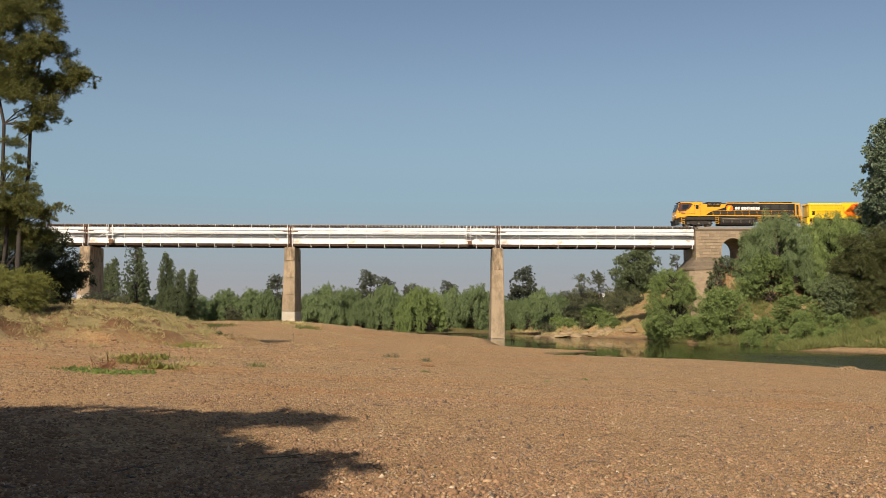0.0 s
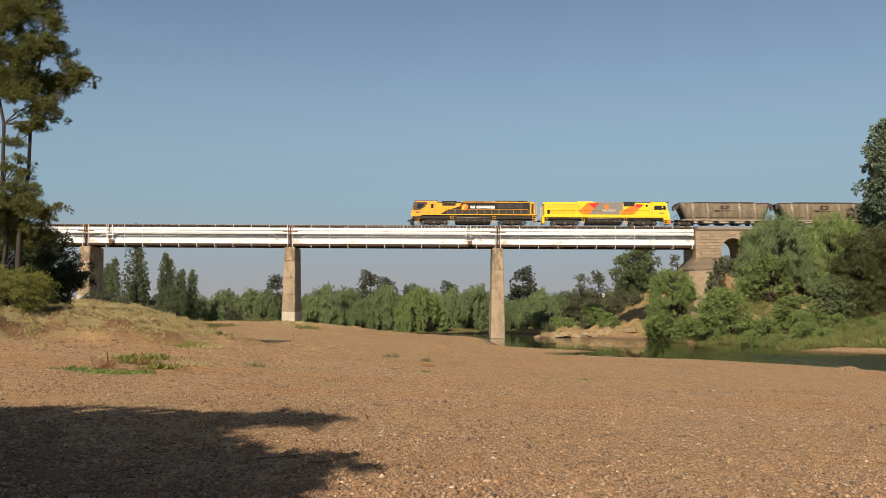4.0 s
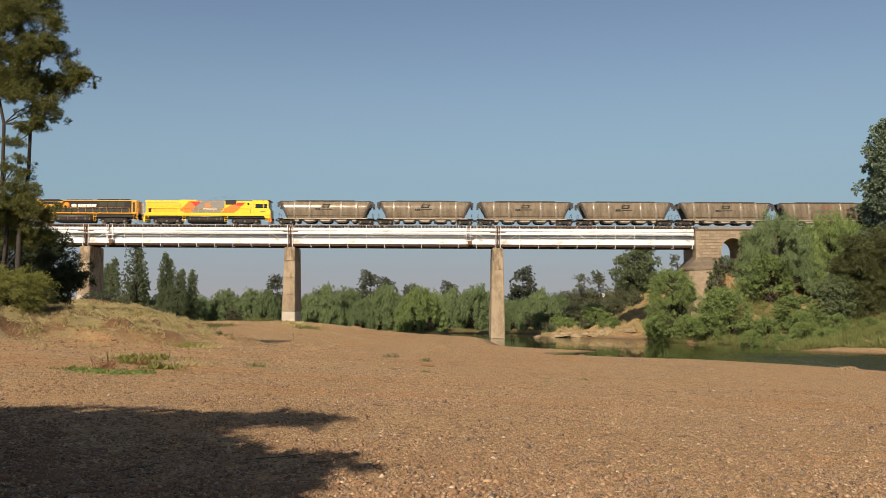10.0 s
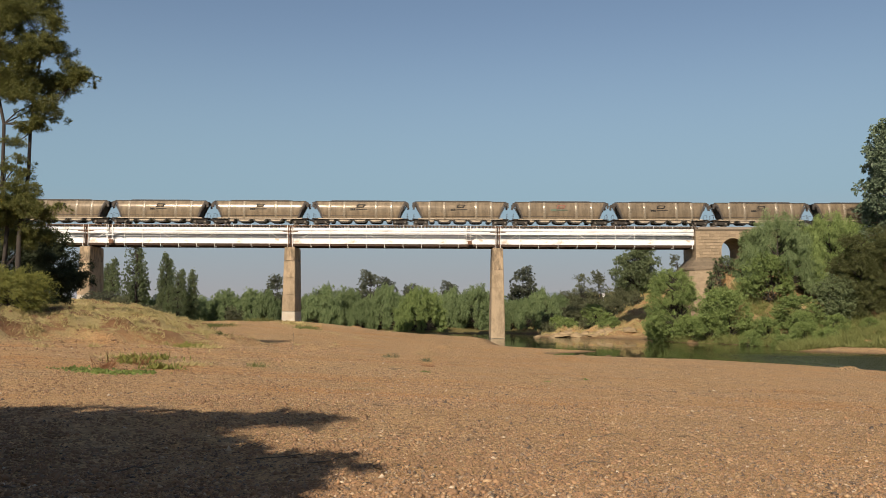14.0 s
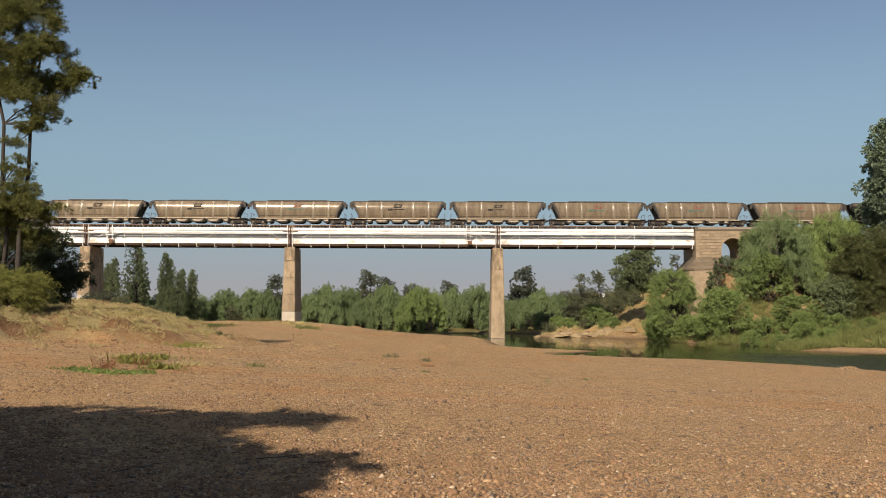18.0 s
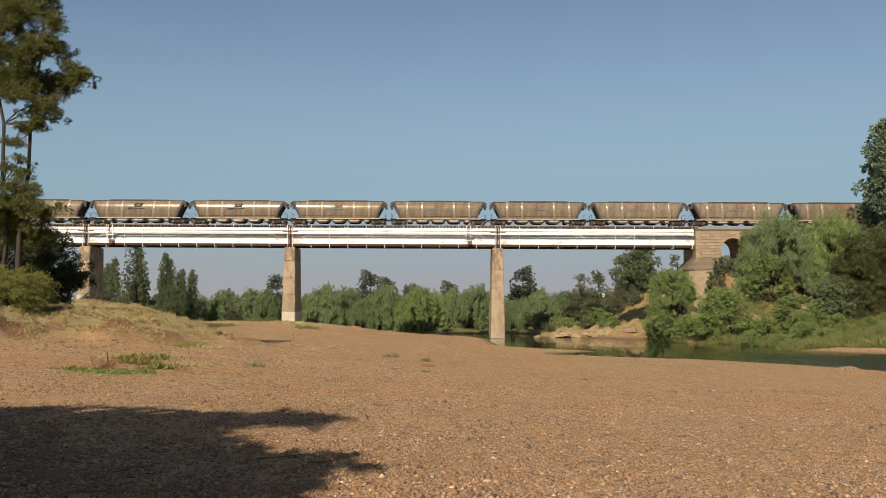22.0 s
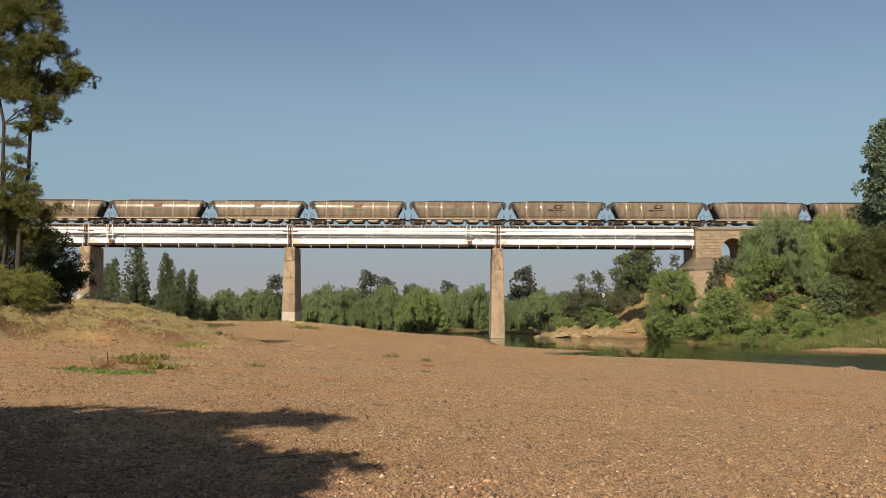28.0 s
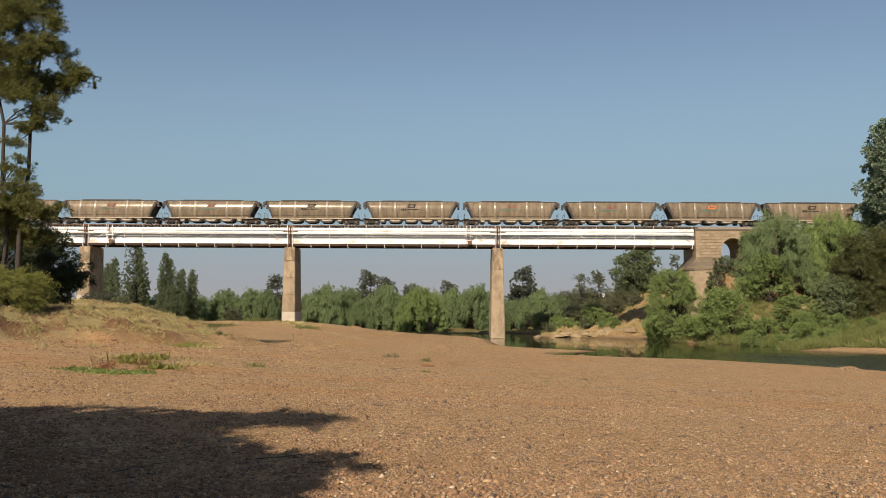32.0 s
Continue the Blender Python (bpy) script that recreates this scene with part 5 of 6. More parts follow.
def shrub(name, label, at, h, w, seed, mat, per=260, leaf=(0.3, 0.09), n=26, droop=0.1, group="", r=None):
    rng = np.random.RandomState(seed)
    cl = dome_clumps(rng, h, w, n, r or 0.36 * w, 0.12)
    return tree(name, label, "shrub", at, cl, per, leaf, mat, M_BARK, 0.06 + 0.012 * h, rng, droop=droop, flat=0.85, trunk_top=h * 0.6, stems=3, group=group)


shrub("bush", "rounded olive-green bush on the grassy bank", planted(-25.6, 50.0, -0.1), 2.9, 2.7, 51, M_BUSH, 1500, (0.15, 0.04), 44, 0.1, "", 0.85)
shrub("dark_shrub", "dense dark evergreen shrub beside the sheoak", planted(-28.9, 62, -0.5), 6.6, 2.4, 52, M_CASUDARK, 1300, (0.22, 0.06), 50, 0.5)
shrub("dark_shrub", "dense dark evergreen shrub beside the sheoak", planted(-32.6, 62, -0.3), 7.4, 3.2, 53, M_CASUDARK, 900, (0.22, 0.06), 50, 0.5)

shrub("low_shrub", "low grey-green shrub on the sand", planted(-33.5, 137, -0.1), 2.4, 1.7, 54, M_SCRUB, 420, (0.24, 0.1), 24, 0.1)

for k, (x, y, h, w) in enumerate(((-47.5, 120, 1.5, 1.8), (-44.0, 116, 1.2, 1.6), (-41.0, 118, 1.7, 1.9), (-38.0, 112, 1.0, 1.5), (-52.0, 126, 1.4, 2.0), (-36.5, 120, 1.1, 1.4))):
    shrub("low_shrub", "low grey-green shrub on the crest of the bank", planted(x, y, -0.15), h, w, 155 + k, M_SCRUB if k % 2 else M_EUCA, 420, (0.22, 0.08), 26, 0.1, "low shrubs on the bank", 0.5)

# right bank, from the water up
rs = np.random.RandomState(61)
tree("willow_tree", "bushy bright green willow at the water's edge", "tree", planted(35.6, 132, -0.2), dome_clumps(rs, 11.4, 4.3, 130, 0.95, 0.03), 420, (0.36, 0.09), M_SHRUB, M_BARK, 0.25, rs, 1.0, 1.1, 9, stems=3, group="willows along the river")
bush_a = shrub("bank_bush", "leafy green bush on the river bank", planted(41.5, 126.5, -0.2), 7.4, 4.4, 62, M_SHRUB, 210, (0.34, 0.15), 60, 0.2, "bushes on the far bank", 1.05)
for x, y, s in ((45.5, 120.5, 0.5), (49.8, 118, 0.52), (39.2, 125.2, 0.62), (37.2, 128, 0.6), (51, 122, 0.85), (34.8, 139, 0.5), (50, 132, 1.0), (62, 124, 0.7), (44, 135, 0.8), (44.6, 111.5, 0.36), (47.6, 112.5, 0.46), (50.2, 111.0, 0.34), (56.5, 112.5, 0.32), (53.4, 115.5, 0.5), (42.2, 116.5, 0.4)):
    o = copy_thing(bush_a, pose(*planted(x, y, -0.3), 0, 0, rw.uniform(0, 360)))
    o.scale = (s, s, s * rw.uniform(0.85, 1.1))
willow(planted(53.2, 134, -0.2), 13.2, 7.0, 63, M_WILLOW, "large spreading willow in front of the abutment", 560, (0.36, 0.085))
willow(planted(61.0, 133, -0.2), 13.6, 6.4, 65, M_SHRUB, "large leafy willow on the far bank", 560, (0.36, 0.085))
rs = np.random.RandomState(64)
for x, y, h, w in ((60.5, 122, 13.0, 4.8), (66, 119, 13.5, 5.2), (73, 126, 12, 5.0)):
    tree("sheoak_tree", "tall olive sheoak on the far bank", "tree", planted(x, y, -0.2), dome_clumps(rs, h, w, 110, 1.0, 0.06), 620, (0.5, 0.05), M_CASUFAR, M_BARK, 0.3, rs, 0.7, 0.9, h * 0.8, group="sheoaks on the far bank")
for k, (x, y, h, w) in enumerate(((56.4, 139.6, 6.9, 2.6), (60.6, 139.8, 6.6, 2.8), (65.0, 139.8, 5.8, 2.8), (69.0, 139.6, 5.4, 2.8), (50.8, 139.4, 7.0, 2.0))):
    shrub("embankment_bush", "dense leafy bush on the railway embankment", planted(x, y, -0.2), h, w, 140 + k, M_SHRUB if k % 2 else M_WILLOW, 320, (0.32, 0.11), 46, 0.4, "bushes on the embankment", 0.9)
shrub("bank_bush", "dark leafy bush under the sheoaks", planted(57.0, 122.5, -0.2), 7.0, 3.4, 150, M_POPLAR, 300, (0.34, 0.13), 60, 0.3, "bushes on the far bank", 1.0)
rs = np.random.RandomState(66)
tree("poplar_tree", "tall broad-leaved poplar above the far bank", "tree", planted(75.0, 136), dome_clumps(rs, 23.8, 7.6, 210, 1.3, 0.12), 210, (0.36, 0.28), M_TALLPOP, M_PALEBARK, 0.35, rs, 0.2, 1.0, 24)
rs = np.random.RandomState(67)
tree("dark_tree", "large dark green tree beyond the bridge", "tree", planted(43.0, 187), spire_clumps(rs, 12.2, 8.4, 220, 1.15), 320, (0.42, 0.15), M_POPLAR, M_BARK, 0.35, rs, 0.3, 0.8, 9)
for k, (x, y, top, w) in enumerate(((30.6, 188, 13.0, 2.7), (34.8, 190, 13.7, 2.4), (28.3, 194, 9.7, 3.5), (28.4, 182, 6.7, 3.0), (39.3, 184, 10.2, 3.4), (24.2, 179, 5.3, 2.2), (35.3, 182, 7.6, 2.2),
                                    (52.2, 190, 17.9, 2.0), (53.5, 186, 14.8, 2.2), (33.5, 196, 10.0, 3.0), (31.0, 175, 7.4, 3.0), (27.6, 173.5, 3.6, 1.7), (26.2, 176, 4.6, 1.8), (36.5, 178, 7.0, 1.9), (33.4, 173, 4.0, 1.6), (40.5, 178, 8.6, 1.6), (22.5, 182, 6.4, 2.6))):
    h = max(2.5, top - ground_at(x, y) + 0.2)
    shrub("scrub_tree", "grey-green scrubby tree on the sandy bank", planted(x, y, -0.2), h, w, 70 + k, M_SCRUB, 200, (0.4, 0.1), 40, 0.2, "scrub on the sandy bank", 0.34 * w)
for k, (x, y, top, w) in enumerate(((28.0, 158, 6.2, 2.8), (24.6, 159, 5.6, 2.6), (22.0, 160, 4.2, 2.0), (26.2, 156, 3.4, 1.5), (31.2, 157, 3.8, 1.6), (20.6, 163, 4.6, 2.0), (22.8, 155.6, 3.6, 1.6), (19.6, 156.6, 2.8, 1.3), (29.2, 154.6, 3.2, 1.5))):
    shrub("scrub_bush", "rounded grey-green bush on the slumped sand", planted(x, y, -0.2), max(1.6, top - ground_at(x, y)), w, 170 + k, M_SHRUB if k % 2 == 0 else M_SCRUB, 240, (0.34, 0.11), 40, 0.2, "bushes on the slumped bank", 0.34 * w)
for k, (x, y, h, w) in enumerate(((46.6, 139.4, 3.4, 1.5), (48.9, 138.6, 3.0, 1.7), (45.0, 138.6, 14.0 - ground_at(45.0, 138.6), 1.1), (43.6, 138.2, 11.6 - ground_at(43.6, 138.2), 0.8))):
    shrub("climber", "dark leafy climber against the stone abutment", planted(x, y, -0.2), h, w, 77 + k, M_POPLAR, 300, (0.28, 0.16), 30, 0.2, "climbers on the abutment", 0.45)

# behind the camera: the tree shading the gravel, and trees added to block sky
rs = np.random.RandomState(81)
cl = []
for i in range(54):      # upper boughs, thin and long
    u = rs.uniform(0, 1) ** 0.8
    cl.append((-3.6 + 6.5 * u + rs.normal(0, 0.15), 1.9 - 0.3 * u + rs.normal(0, 0.42 * (1.1 - 0.75 * u)), 9.2 + rs.normal(0, 0.15), 0.54 - 0.2 * u))
for i in range(225):     # lower, fuller boughs
    u = rs.uniform(0, 1) ** 0.75
    cl.append((-3.8 + 8.15 * u + rs.normal(0, 0.2), 1.2 - 0.7 * u + rs.normal(0, 0.85 * (1.1 - 0.62 * u)), 6.8 + rs.normal(0, 0.2), 0.70 - 0.24 * u))
for i in range(38):      # boughs between, thinning outwards
    u = rs.uniform(0, 1)
    cl.append((-3.8 + 6.2 * u, 1.75 + rs.normal(0, 0.4), 8.0 + rs.normal(0, 0.2), 0.58))
for i in range(90):      # lowest boughs round the trunk
    cl.append((rs.uniform(-2.8, 4.2), rs.uniform(-0.9, 1.2), 5.6 + rs.normal(0, 0.25), 0.64))
tree("shade_tree", "spreading river tree shading the gravel", "tree", planted(-8.6, -2.0), cl, 640, (0.32, 0.10), M_CASU, M_BARK, 0.35, rs, 0.3, 0.55, 9)
rs = np.random.RandomState(83)
# unseen trees, added so that less sky light reaches the shaded gravel
bw = tree("river_tree", "unseen leafy tree added to block sky light", "tree", planted(-20, -30), dome_clumps(rs, 15, 6.5, 60, 2.2, 0.1), 26, (1.0, 0.5), M_CASU, M_BARK, 0.35, rs, 0.4, 0.8, 13, group="wooded near bank")
for x, y in ((-34, -28), (-26, -3), (-24, -12), (-6, -40), (8, -44), (22, -38), (36, -40), (-48, -26), (50, -46), (-62, -20), (-27, -40), (65, -50), (-14, -50), (15, -54), (30, -52), (-36, -19), (-25, -18), (-14, -19), (-4, -18), (7, -19), (17, -18), (28, -19), (39, -18)):
    o = copy_thing(bw, pose(*planted(x, y), 0, 0, rw.uniform(0, 360)))
    if y > -20 and y < -14:
        o.scale = (0.95, 0.95, 0.84)
# more unseen crowns to the left, added to deepen the gravel's shade
for x, y, s, h in ((-15.5, -6, 0.75, 0.8), (-13.6, 1.2, 0.52, 0.6), (-21, 3, 0.7, 0.75), (-11.0, -7.5, 0.6, 0.62)):
    o = copy_thing(bw, pose(*planted(x, y), 0, 0, 40 + 7 * x))
    o.scale = (s, s, h)


# ---- gravel, grass and weeds ----
def pebbles(seed, n, y0, y1, ball, label):
    rng = np.random.RandomState(seed)
    bv, bf = ball
    y = 1 / rng.uniform(1 / y1, 1 / y0, n)
    x = y * rng.uniform(-0.62, 0.62, n)
    keep = (waves(x, y, 12, 4.0, 3) + rng.normal(0, 0.5, n) > -0.55) & (edge_distance(x, y, WATER_EDGE) > 1.0) & (bank(x, y) < 0.1)
    keep &= rng.uniform(0, 1, n) < np.clip(0.95 + 0.11 * (x + 1.5), 0.3, 1.0)      # the stones thin out towards the bank
    x, y = x[keep], y[keep]
    n = len(x)
    size = np.clip(rng.lognormal(math.log(0.0074), 0.52, n), 0.0035, 0.030) * (1 + y / 62)
    z = ground(x, y)
    sc = np.stack([size * rng.uniform(0.8, 1.5, n), size * rng.uniform(0.8, 1.3, n), size * rng.uniform(0.4, 0.8, n)], -1)
    v = bv[None] * (1 + rng.normal(0, 0.24, (n, len(bv), 1))) * sc[:, None]
    a = rng.uniform(0, math.tau, n)
    ca, sa = np.cos(a)[:, None], np.sin(a)[:, None]
    tilt = rng.normal(0, 0.45, n)[:, None]
    vx, vy, vz = v[..., 0] * ca - v[..., 1] * sa, v[..., 0] * sa + v[..., 1] * ca, v[..., 2] + v[..., 0] * tilt
    v = np.stack([vx + x[:, None], vy + y[:, None], vz + (z + size * 0.18)[:, None]], -1).reshape(-1, 3)
    f = (bf[None] + (np.arange(n) * len(bv))[:, None, None]).reshape(-1, 3)
    tagged(raw("pebbles", v, f, M_PEBBLE), label, "pebbles", kind="stuff")


def ball_arrays(rounds):
    bm = bmesh.new()
    if rounds:
        bmesh.ops.create_icosphere(bm, subdivisions=1, radius=1)
    else:
        o = [bm.verts.new(p) for p in ((1, 0, 0), (0, 1, 0), (-1, 0, 0), (0, -1, 0), (0, 0, 1), (0, 0, -1))]
        for k in range(4):
            bm.faces.new((o[k], o[(k + 1) % 4], o[4])), bm.faces.new((o[(k + 1) % 4], o[k], o[5]))
    bm.verts.index_update()
    out = np.array([v.co[:] for v in bm.verts]), np.array([[v.index for v in f.verts] for f in bm.faces])
    bm.free()
    return out


pebbles(91, 6000, 5.2, 9, ball_arrays(True), "loose rounded river pebbles close by")
pebbles(93, 135000, 5.2, 17, ball_arrays(False), "loose mixed river pebbles scattered over sand")
pebbles(92, 105000, 16, 90, ball_arrays(False), "fine mixed river gravel over sand")


def clods():
    rng = np.random.RandomState(97)
    bv, bf = ball_arrays(True)
    x, y = scatter(rng, 15000, -42, -6, 32, 84, lambda x, y: (bank(x, y) + 0.25 * waves(x, y, 15, 4, 4) > 0.02) & (waves(x, y, 19, 3, 3) > 0.0))
    n = len(x)
    size = np.clip(rng.lognormal(math.log(0.055), 0.5, n), 0.02, 0.10)
    v = bv[None] * (1 + rng.normal(0, 0.18, (n, len(bv), 1))) * (size[:, None] * rng.uniform(0.6, 1.3, (n, 3)) * np.array([1, 1, 0.7]))[:, None]
    v = v + np.stack([x, y, ground(x, y) + size * 0.1], -1)[:, None]
    f = (bf[None] + (np.arange(n) * len(bv))[:, None, None]).reshape(-1, 3)
    tagged(raw("soil_clods", v.reshape(-1, 3), f, M_CLOD), "crumbled reddish soil clods on the bank", "soil", kind="stuff")


def scatter(rng, n, x0, x1, y0, y1, keep):
    x, y = rng.uniform(x0, x1, n), rng.uniform(y0, y1, n)
    k = keep(x, y)
    return x[k], y[k]


clods()


def crumbs():
    rng = np.random.RandomState(99)
    bv, bf = ball_arrays(False)
    n = 42000
    y = 1 / rng.uniform(1 / 40, 1 / 7.0, n)
    x = y * rng.uniform(-0.6, 0.25, n)
    k = (bank(x, y) < 0.5) & (rng.uniform(0, 1, n) < np.clip(0.55 - 0.09 * x, 0.05, 1)) & (waves(x, y * 2.2, 33, 5, 4) + rng.normal(0, 0.35, n) > -0.1)
    x, y = x[k], y[k]
    n = len(x)
    size = np.clip(rng.lognormal(math.log(0.011), 0.5, n), 0.005, 0.035) * (1 + y / 40)
    v = bv[None] * (1 + rng.normal(0, 0.25, (n, len(bv), 1))) * (size[:, None] * rng.uniform(0.6, 1.4, (n, 3)) * np.array([1, 1, 0.7]))[:, None]
    v = v + np.stack([x, y, ground(x, y) + size * 0.2], -1)[:, None]
    f = (bf[None] + (np.arange(n) * len(bv))[:, None, None]).reshape(-1, 3)
    tagged(raw("soil_crumbs", v.reshape(-1, 3), f, M_CLOD), "fine reddish soil crumbs over the sand", "soil", kind="stuff")


crumbs()


def blades(name, label, x, y, height, width, material, rng, lean=0.35, lift=0.0):
    n = len(x)
    P = np.stack([x, y, ground(x, y) - 0.02 + lift], -1)
    D = np.stack([rng.normal(0, lean, n), rng.normal(0, lean, n), np.ones(n)], -1)
    ob = leaf_mesh(name, P, D, height, width, material, None, rng, spread=0.12)
    return tagged(ob, label, "grass", kind="stuff")


rg = np.random.RandomState(95)
gx, gy = scatter(rg, 260000, -62, -9, 38, 142, lambda x, y: (bank(x, y) + 0.28 * waves(x, y, 15, 4, 4) > 0.30) & (waves(x, y, 16, 5.5, 5) > -0.05))
blades("dry_grass", "pale dry grass tufts over the bank", gx, gy, 0.21, 0.034, M_DRY, rg, 0.8)
gx, gy = scatter(rg, 60000, -60, -9, 40, 142, lambda x, y: (bank(x, y) > 0.12) & (waves(x, y, 21, 3.2, 4) > 0.22))
blades("green_grass", "short green grass patches on the bank", gx, gy, 0.15, 0.03, M_GREEN, rg, 0.8)
gx, gy = scatter(rg, 260000, 34, 78, 88, 136, lambda x, y: (edge_distance(x, y, WATER_EDGE) > -0.2) & (y > np.interp(x, [p[0] for p in MID], [p[1] for p in MID])) & (edge_distance(x, y, WATER_EDGE) < 15) & (y > np.interp(x, (34, 42, 48, 56, 80), (96.5, 101.5, 101.5, 97, 84.5))) & (waves(x, y, 17, 5, 3) > -0.45))
blades("river_grass", "tall green grass along the far bank", gx, gy, (0.5 + 0.75 * np.clip(waves(gx, gy, 31, 6, 4) + 0.5, 0, 1.4))[:, None], 0.05, M_REED, rg, 0.75)
gx, gy = scatter(rg, 42000, 15, 48, 148, 190, lambda x, y: (edge_distance(x, y, WATER_EDGE) > 0.9) & (waves(x, y, 18, 4, 3) > 0.0))
blades("dry_grass", "dry straw grass on the sandy far bank", gx, gy, 0.5, 0.09, M_DRY, rg, 0.4)


rt = np.random.RandomState(98)
cx, cy = scatter(rt, 5200, -60, -9, 34, 140, lambda x, y: bank(x, y) + 0.3 * waves(x, y, 15, 4, 4) > 0.34)
gx, gy = np.repeat(cx, 26) + rt.normal(0, 0.11, len(cx) * 26), np.repeat(cy, 26) + rt.normal(0, 0.11, len(cx) * 26)
blades("dry_grass", "pale straw grass in clumps over the bank", gx, gy, 0.26, 0.030, M_DRY, rt, 0.9)


cx, cy = scatter(rt, 6500, -36, -10, 38, 84, lambda x, y: (bank(x, y) + 0.35 * waves(x, y, 15, 4, 4) > 0.36) & (waves(x, y, 26, 4, 5) > -0.05))
gx, gy = np.repeat(cx, 16) + rt.normal(0, 0.13, len(cx) * 16), np.repeat(cy, 16) + rt.normal(0, 0.13, len(cx) * 16)
blades("dry_grass", "thick pale straw grass on the shoulder of the bank", gx, gy, 0.30, 0.034, M_DRY, rt, 0.9)


def marker_post(x, y, h):
    t = thing("marker_post", "thin white marker post among the scrub", "post", planted(x, y, -0.1))
    part("post", bx(B(), -0.09, 0.09, -0.09, 0.09, 0, h, 0.02), M_WHITE, t)
    part("plate", bx(B(), -0.28, 0.28, -0.13, -0.09, h - 1.0, h - 0.05, 0.01), M_WHITE, t, "small white plate")


marker_post(36.0, 190, 8.9 - ground_at(36.0, 190))


def sand_slab(x, y, w, h, turn, seed):
    """A slumped block of layered sand, with a ragged broken outline."""
    rng = np.random.RandomState(seed)
    t = thing("sand_slab", "slumped slab of layered sand at the water's edge", "sand bank", planted(x, y, -0.5), "slumped slabs along the far shore")
    t.rotation_euler = (0, radians(rng.uniform(-16, 4)), radians(turn))
    n, rings = 22, ((1.0, 0.0), (0.97, 0.22), (0.90, 0.24), (0.91, 0.5), (0.80, 0.53), (0.78, 0.8), (0.60, 0.86), (0.35, 1.0), (0.0, 1.02))
    edge = 1 + rng.normal(0, 0.15, n) + 0.22 * np.sin(np.arange(n) * 2 * math.tau / n + rng.uniform(0, 6))
    v, f = [], []
    for k, (r, z) in enumerate(rings):
        for i in range(n):
            a = math.tau * i / n
            q = r * (edge[i] + rng.normal(0, 0.03))
            v.append((w * q * math.cos(a), 0.8 * w * q * math.sin(a), 0.75 * h * z * (1 + 0.45 * math.sin(a * 3 + seed)) + rng.normal(0, 0.11)))
    f = [(k * n + i, k * n + (i + 1) % n, (k + 1) * n + (i + 1) % n, (k + 1) * n + i) for k in range(len(rings) - 1) for i in range(n)]
    raw("slab", v, f, M_SAND, t)


for k, (x, y, w, h, turn) in enumerate(((18.6, 153.4, 2.4, 0.5, 20), (21.0, 152.0, 2.8, 0.7, -15), (23.6, 151.8, 2.6, 0.6, 12), (26.0, 150.9, 2.4, 0.6, -25), (28.6, 151.0, 2.6, 0.8, 30), (22.6, 154.2, 2.2, 0.5, 5),
                                        (25.6, 153.4, 2.2, 0.5, -20), (30.6, 152.4, 2.8, 0.7, 10), (33.0, 150.8, 2.4, 0.6, -10))):
    sand_slab(x, y, w, h, turn, 300 + k)


def stick(x, y, a, L):
    t = thing("driftwood_stick", "thin weathered stick lying on the gravel", "stick", (x, y, ground_at(x, y) + 0.012), "sticks on the gravel")
    rng = np.random.RandomState(int(abs(x * 100)))
    p, q = (-L / 2 * math.cos(a), -L / 2 * math.sin(a), 0), (L / 2 * math.cos(a), L / 2 * math.sin(a), 0.015)
    limbs("stem", [tube(bent(p, q, rng, 0.02, 5), [0.008, 0.008, 0.007, 0.006, 0.005, 0.003], 6), tube(bent((0, 0, 0.005), (L * 0.2, L * 0.25, 0.05), rng, 0.01, 3), [0.005, 0.004, 0.003, 0.002], 5)], M_TIMBER, t)


for x, y, a, L in ((-1.7, 9.5, 0.1, 0.7), (-1.2, 9.2, 0.5, 0.45), (-2.3, 10.3, -0.4, 0.5), (1.6, 9.4, 0.2, 0.5), (0.4, 8.4, 1.1, 0.4), (-3.1, 8.8, 0.9, 0.6), (2.4, 12.5, 0.3, 0.5)):
    stick(x, y, a, L)


def stake(x, y, h):
    t = thing("stake", "thin dark stick standing upright in the sand", "stick", (x, y, ground_at(x, y) - 0.1))
    limbs("stem", [tube(bent((0, 0, 0), (0.04, 0, h + 0.1), np.random.RandomState(5), 0.012, 4), [0.022, 0.02, 0.018, 0.016, 0.012], 6)], M_TIMBER, t)


stake(-8.7, 49.5, 1.1)


def tuft(name, label, x, y, r, n, h, w, material, seed, lean=0.95):
    rng = np.random.RandomState(seed)
    px, py = rng.normal(0, 0.55 * r, n), rng.normal(0, 0.55 * r, n)
    g = ground(px + x, py + y)
    t = thing(name, label, "plant", (x, y, ground_at(x, y)))
    P = np.stack([px, py, g - ground_at(x, y) - 0.02], -1)
    D = np.stack([rng.normal(0, lean, n), rng.normal(0, lean, n), np.ones(n)], -1)
    leaf_mesh("leaves", P, D, h, w, material, t, rng, spread=0.25)
    return t


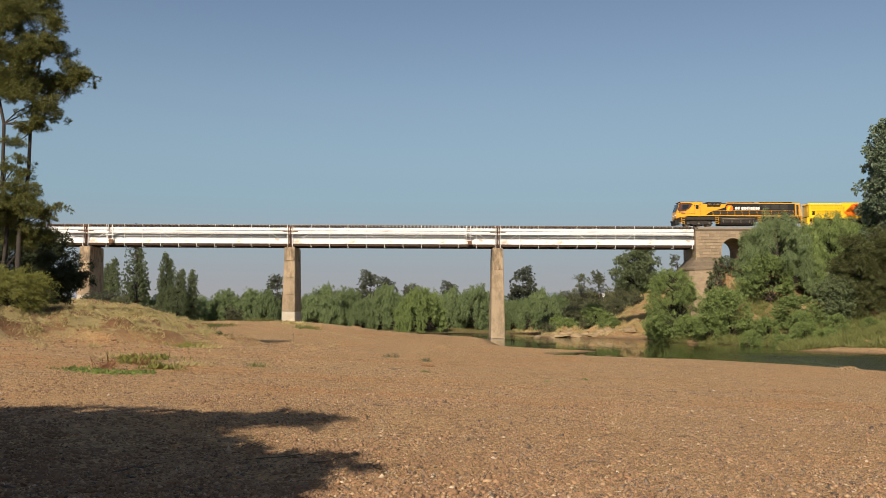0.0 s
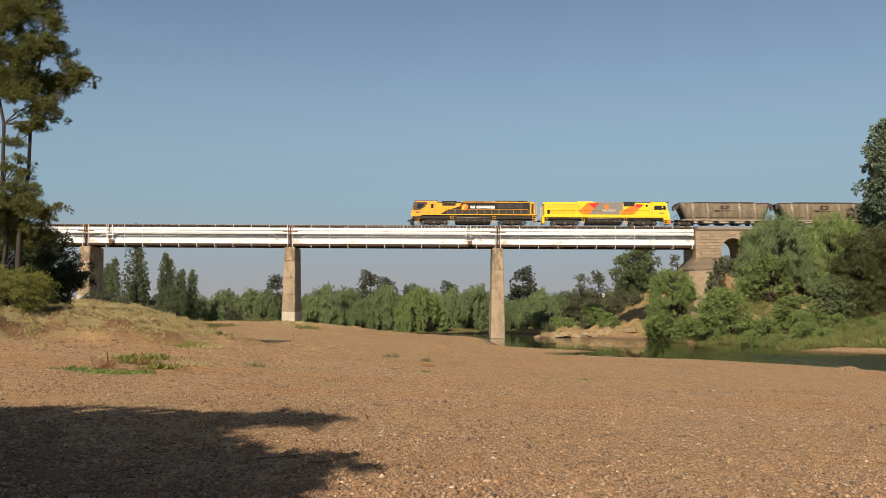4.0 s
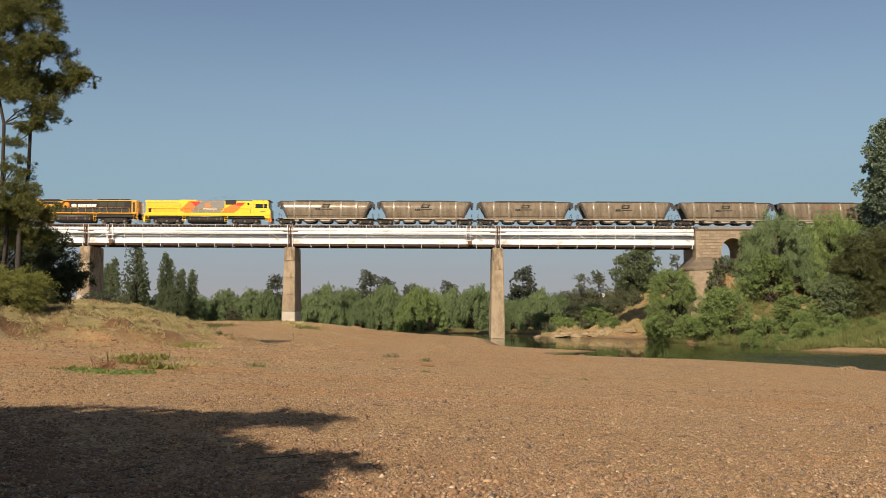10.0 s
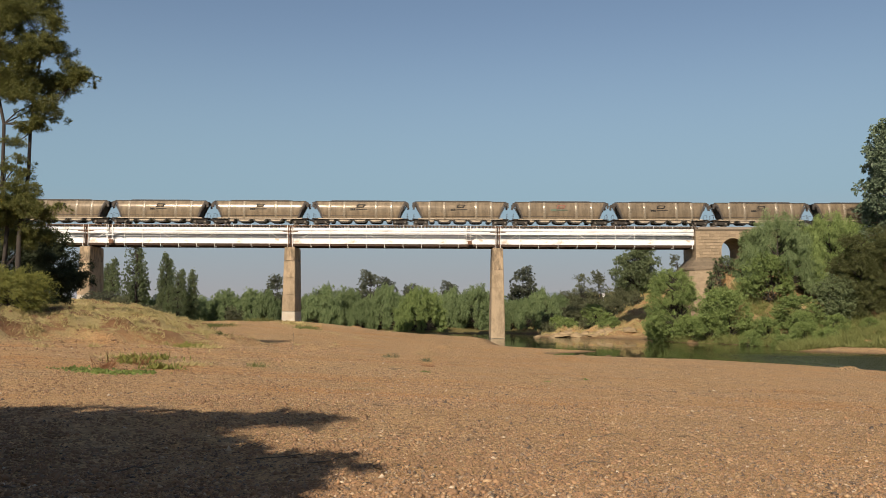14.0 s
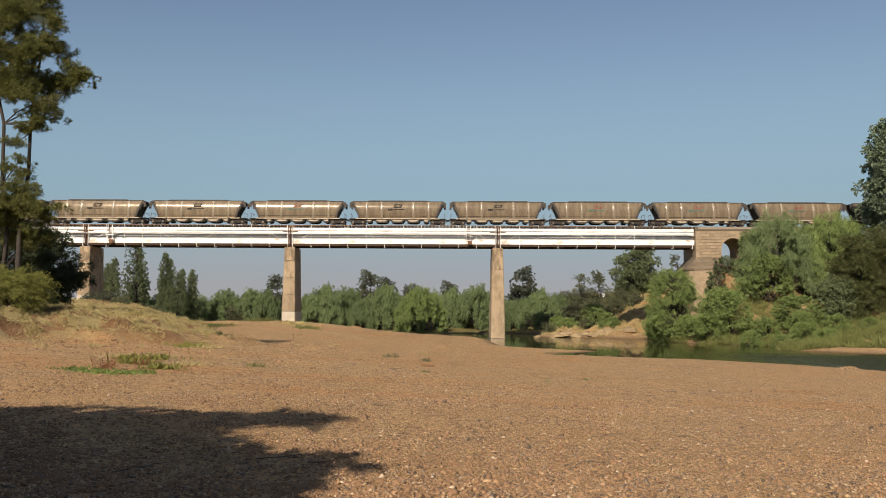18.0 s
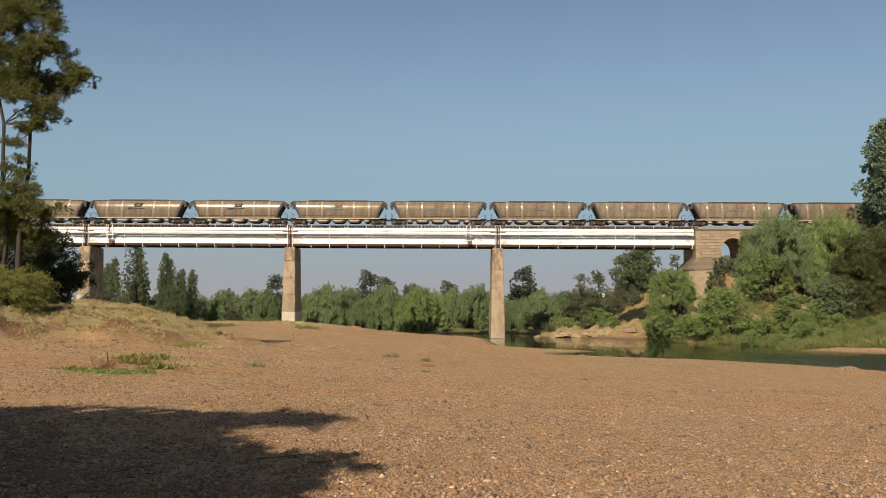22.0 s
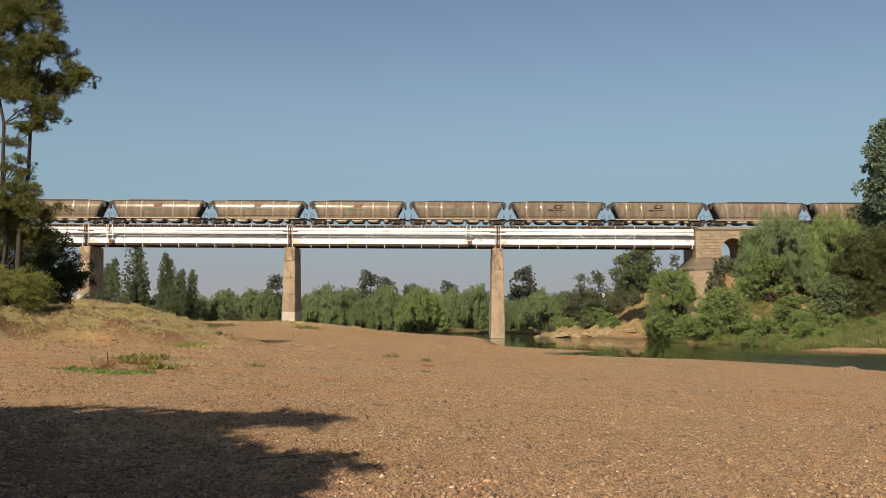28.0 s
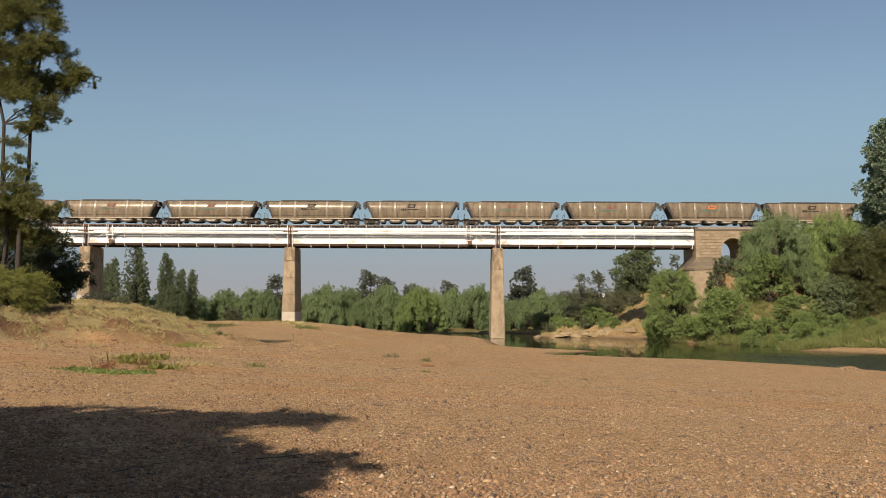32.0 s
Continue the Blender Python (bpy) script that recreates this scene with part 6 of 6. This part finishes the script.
for k, (x, y, r, n, h, w, m, nm, lab) in enumerate((
        (-8.9, 23.0, 0.7, 520, 0.13, 0.15, M_WEED, "weed_patch", "low green creeping weed patch on sand"), (-9.9, 23.6, 0.6, 320, 0.12, 0.14, M_WEED, "weed_patch", "low green creeping weed patch on sand"),
        (-8.4, 23.5, 0.5, 260, 0.12, 0.14, M_WEED, "weed_patch", "low green creeping weed patch on sand"), (-9.7, 24.6, 0.2, 60, 0.66, 0.035, M_REDWEED, "red_dock", "rusty red dock weed with upright stems"),
        (-8.4, 25.4, 0.45, 200, 0.26, 0.1, M_BUSH, "weed_clump", "olive-green weed clump on the sand"), (-10.2, 28.0, 0.7, 170, 0.30, 0.09, M_BUSH, "weed_clump", "leafy green weed clump on the sand"),
        (-9.2, 27.4, 0.6, 110, 0.26, 0.05, M_GREEN, "grass_tuft", "green grass tuft on the gravel"), (-8.2, 27.6, 0.6, 190, 0.3, 0.035, M_DRY, "grass_tuft", "dry straw-coloured grass tuft"),
        (-9.6, 27.2, 0.25, 70, 0.55, 0.03, M_REDWEED, "red_dock", "rusty red dock weed with upright stems"), (-10.6, 30.5, 0.9, 260, 0.36, 0.1, M_BUSH, "weed_clump", "olive-green weed clump on the sand"),
        (-11.6, 31.5, 0.9, 260, 0.3, 0.035, M_DRY, "grass_tuft", "dry straw-coloured grass tuft"), (-6.2, 28.6, 0.3, 90, 0.3, 0.035, M_GREEN, "grass_tuft", "green grass tuft on the gravel"),
        (-21.0, 80.0, 0.8, 240, 0.7, 0.09, M_WEED, "weed_clump", "leafy green weed at the foot of the bank"),
        (-0.6, 31.0, 0.16, 60, 0.16, 0.05, M_WEED, "weed_clump", "small green weed on the gravel"), (-0.75, 41.0, 0.25, 60, 0.5, 0.04, M_SCRUB, "weed_clump", "small grey-green weed on the gravel"),
        (-2.6, 43.0, 0.4, 70, 0.4, 0.04, M_SCRUB, "weed_clump", "small grey-green weed on the gravel"), (-0.6, 34.5, 0.3, 50, 0.2, 0.04, M_REDWEED, "red_dock", "small dry reddish weed"),
        (3.4, 28.0, 0.10, 40, 0.12, 0.04, M_WEED, "weed_clump", "small green weed on the gravel"), (5.0, 30.0, 0.10, 40, 0.12, 0.04, M_WEED, "weed_clump", "small green weed on the gravel"),
        (-14.0, 48.0, 0.9, 380, 0.5, 0.07, M_BUSH, "weed_clump", "leafy green weed at the foot of the bank"), (-13.0, 47.0, 0.8, 260, 0.4, 0.05, M_DRY, "grass_tuft", "dry straw-coloured grass tuft"),
        (-28.5, 132, 2.4, 420, 0.6, 0.1, M_GREEN, "grass_tuft", "yellow-green grass by the pier"),
        (-22.0, 128, 2.2, 420, 0.6, 0.1, M_DRY, "grass_tuft", "dry straw-coloured grass tuft"), (-19.5, 122, 1.8, 260, 0.5, 0.1, M_GREEN, "grass_tuft", "yellow-green grass on the sand"),
        (-31.5, 118, 2.6, 420, 0.4, 0.1, M_GREEN, "grass_tuft", "yellow-green grass on the sand"))):
    tuft(nm, lab, x, y, r, int(1.1 * n), (0.75 if y < 60 else 1.0) * h, (0.62 if y < 60 else 1.0) * w, m, 200 + k)


# ---- the train runs ----
def motions():
    times = [0.8 * k for k in range(41)]
    turns = [k / 30 for k in range(961)]
    keyed = {}
    for ob, off in train:
        for b in ob.children:
            for w in b.children:
                if w.name.startswith("wheelset"):
                    at, r = w.location.copy(), w.location.z
                    key = (round(b.location.x, 2), round(at.x, 2), round(r, 2), ob.name[:6])
                    if key in keyed:      # wheels of like wagons turn alike
                        ad = w.animation_data_create()
                        w.rotation_mode = "QUATERNION"
                        ad.action = keyed[key].action
                        ad.action_slot = keyed[key].action_slot
                        continue
                    walk(w, [(t, Matrix.Translation(at) @ Euler((0, (train_x(t) - train_x(0)) / r, 0)).to_matrix().to_4x4()) for t in turns])
                    keyed[key] = w.animation_data
        walk(ob, [(t, pose(train_x(t) + off, TRACK_Y, RAIL)) for t in times])


motions()
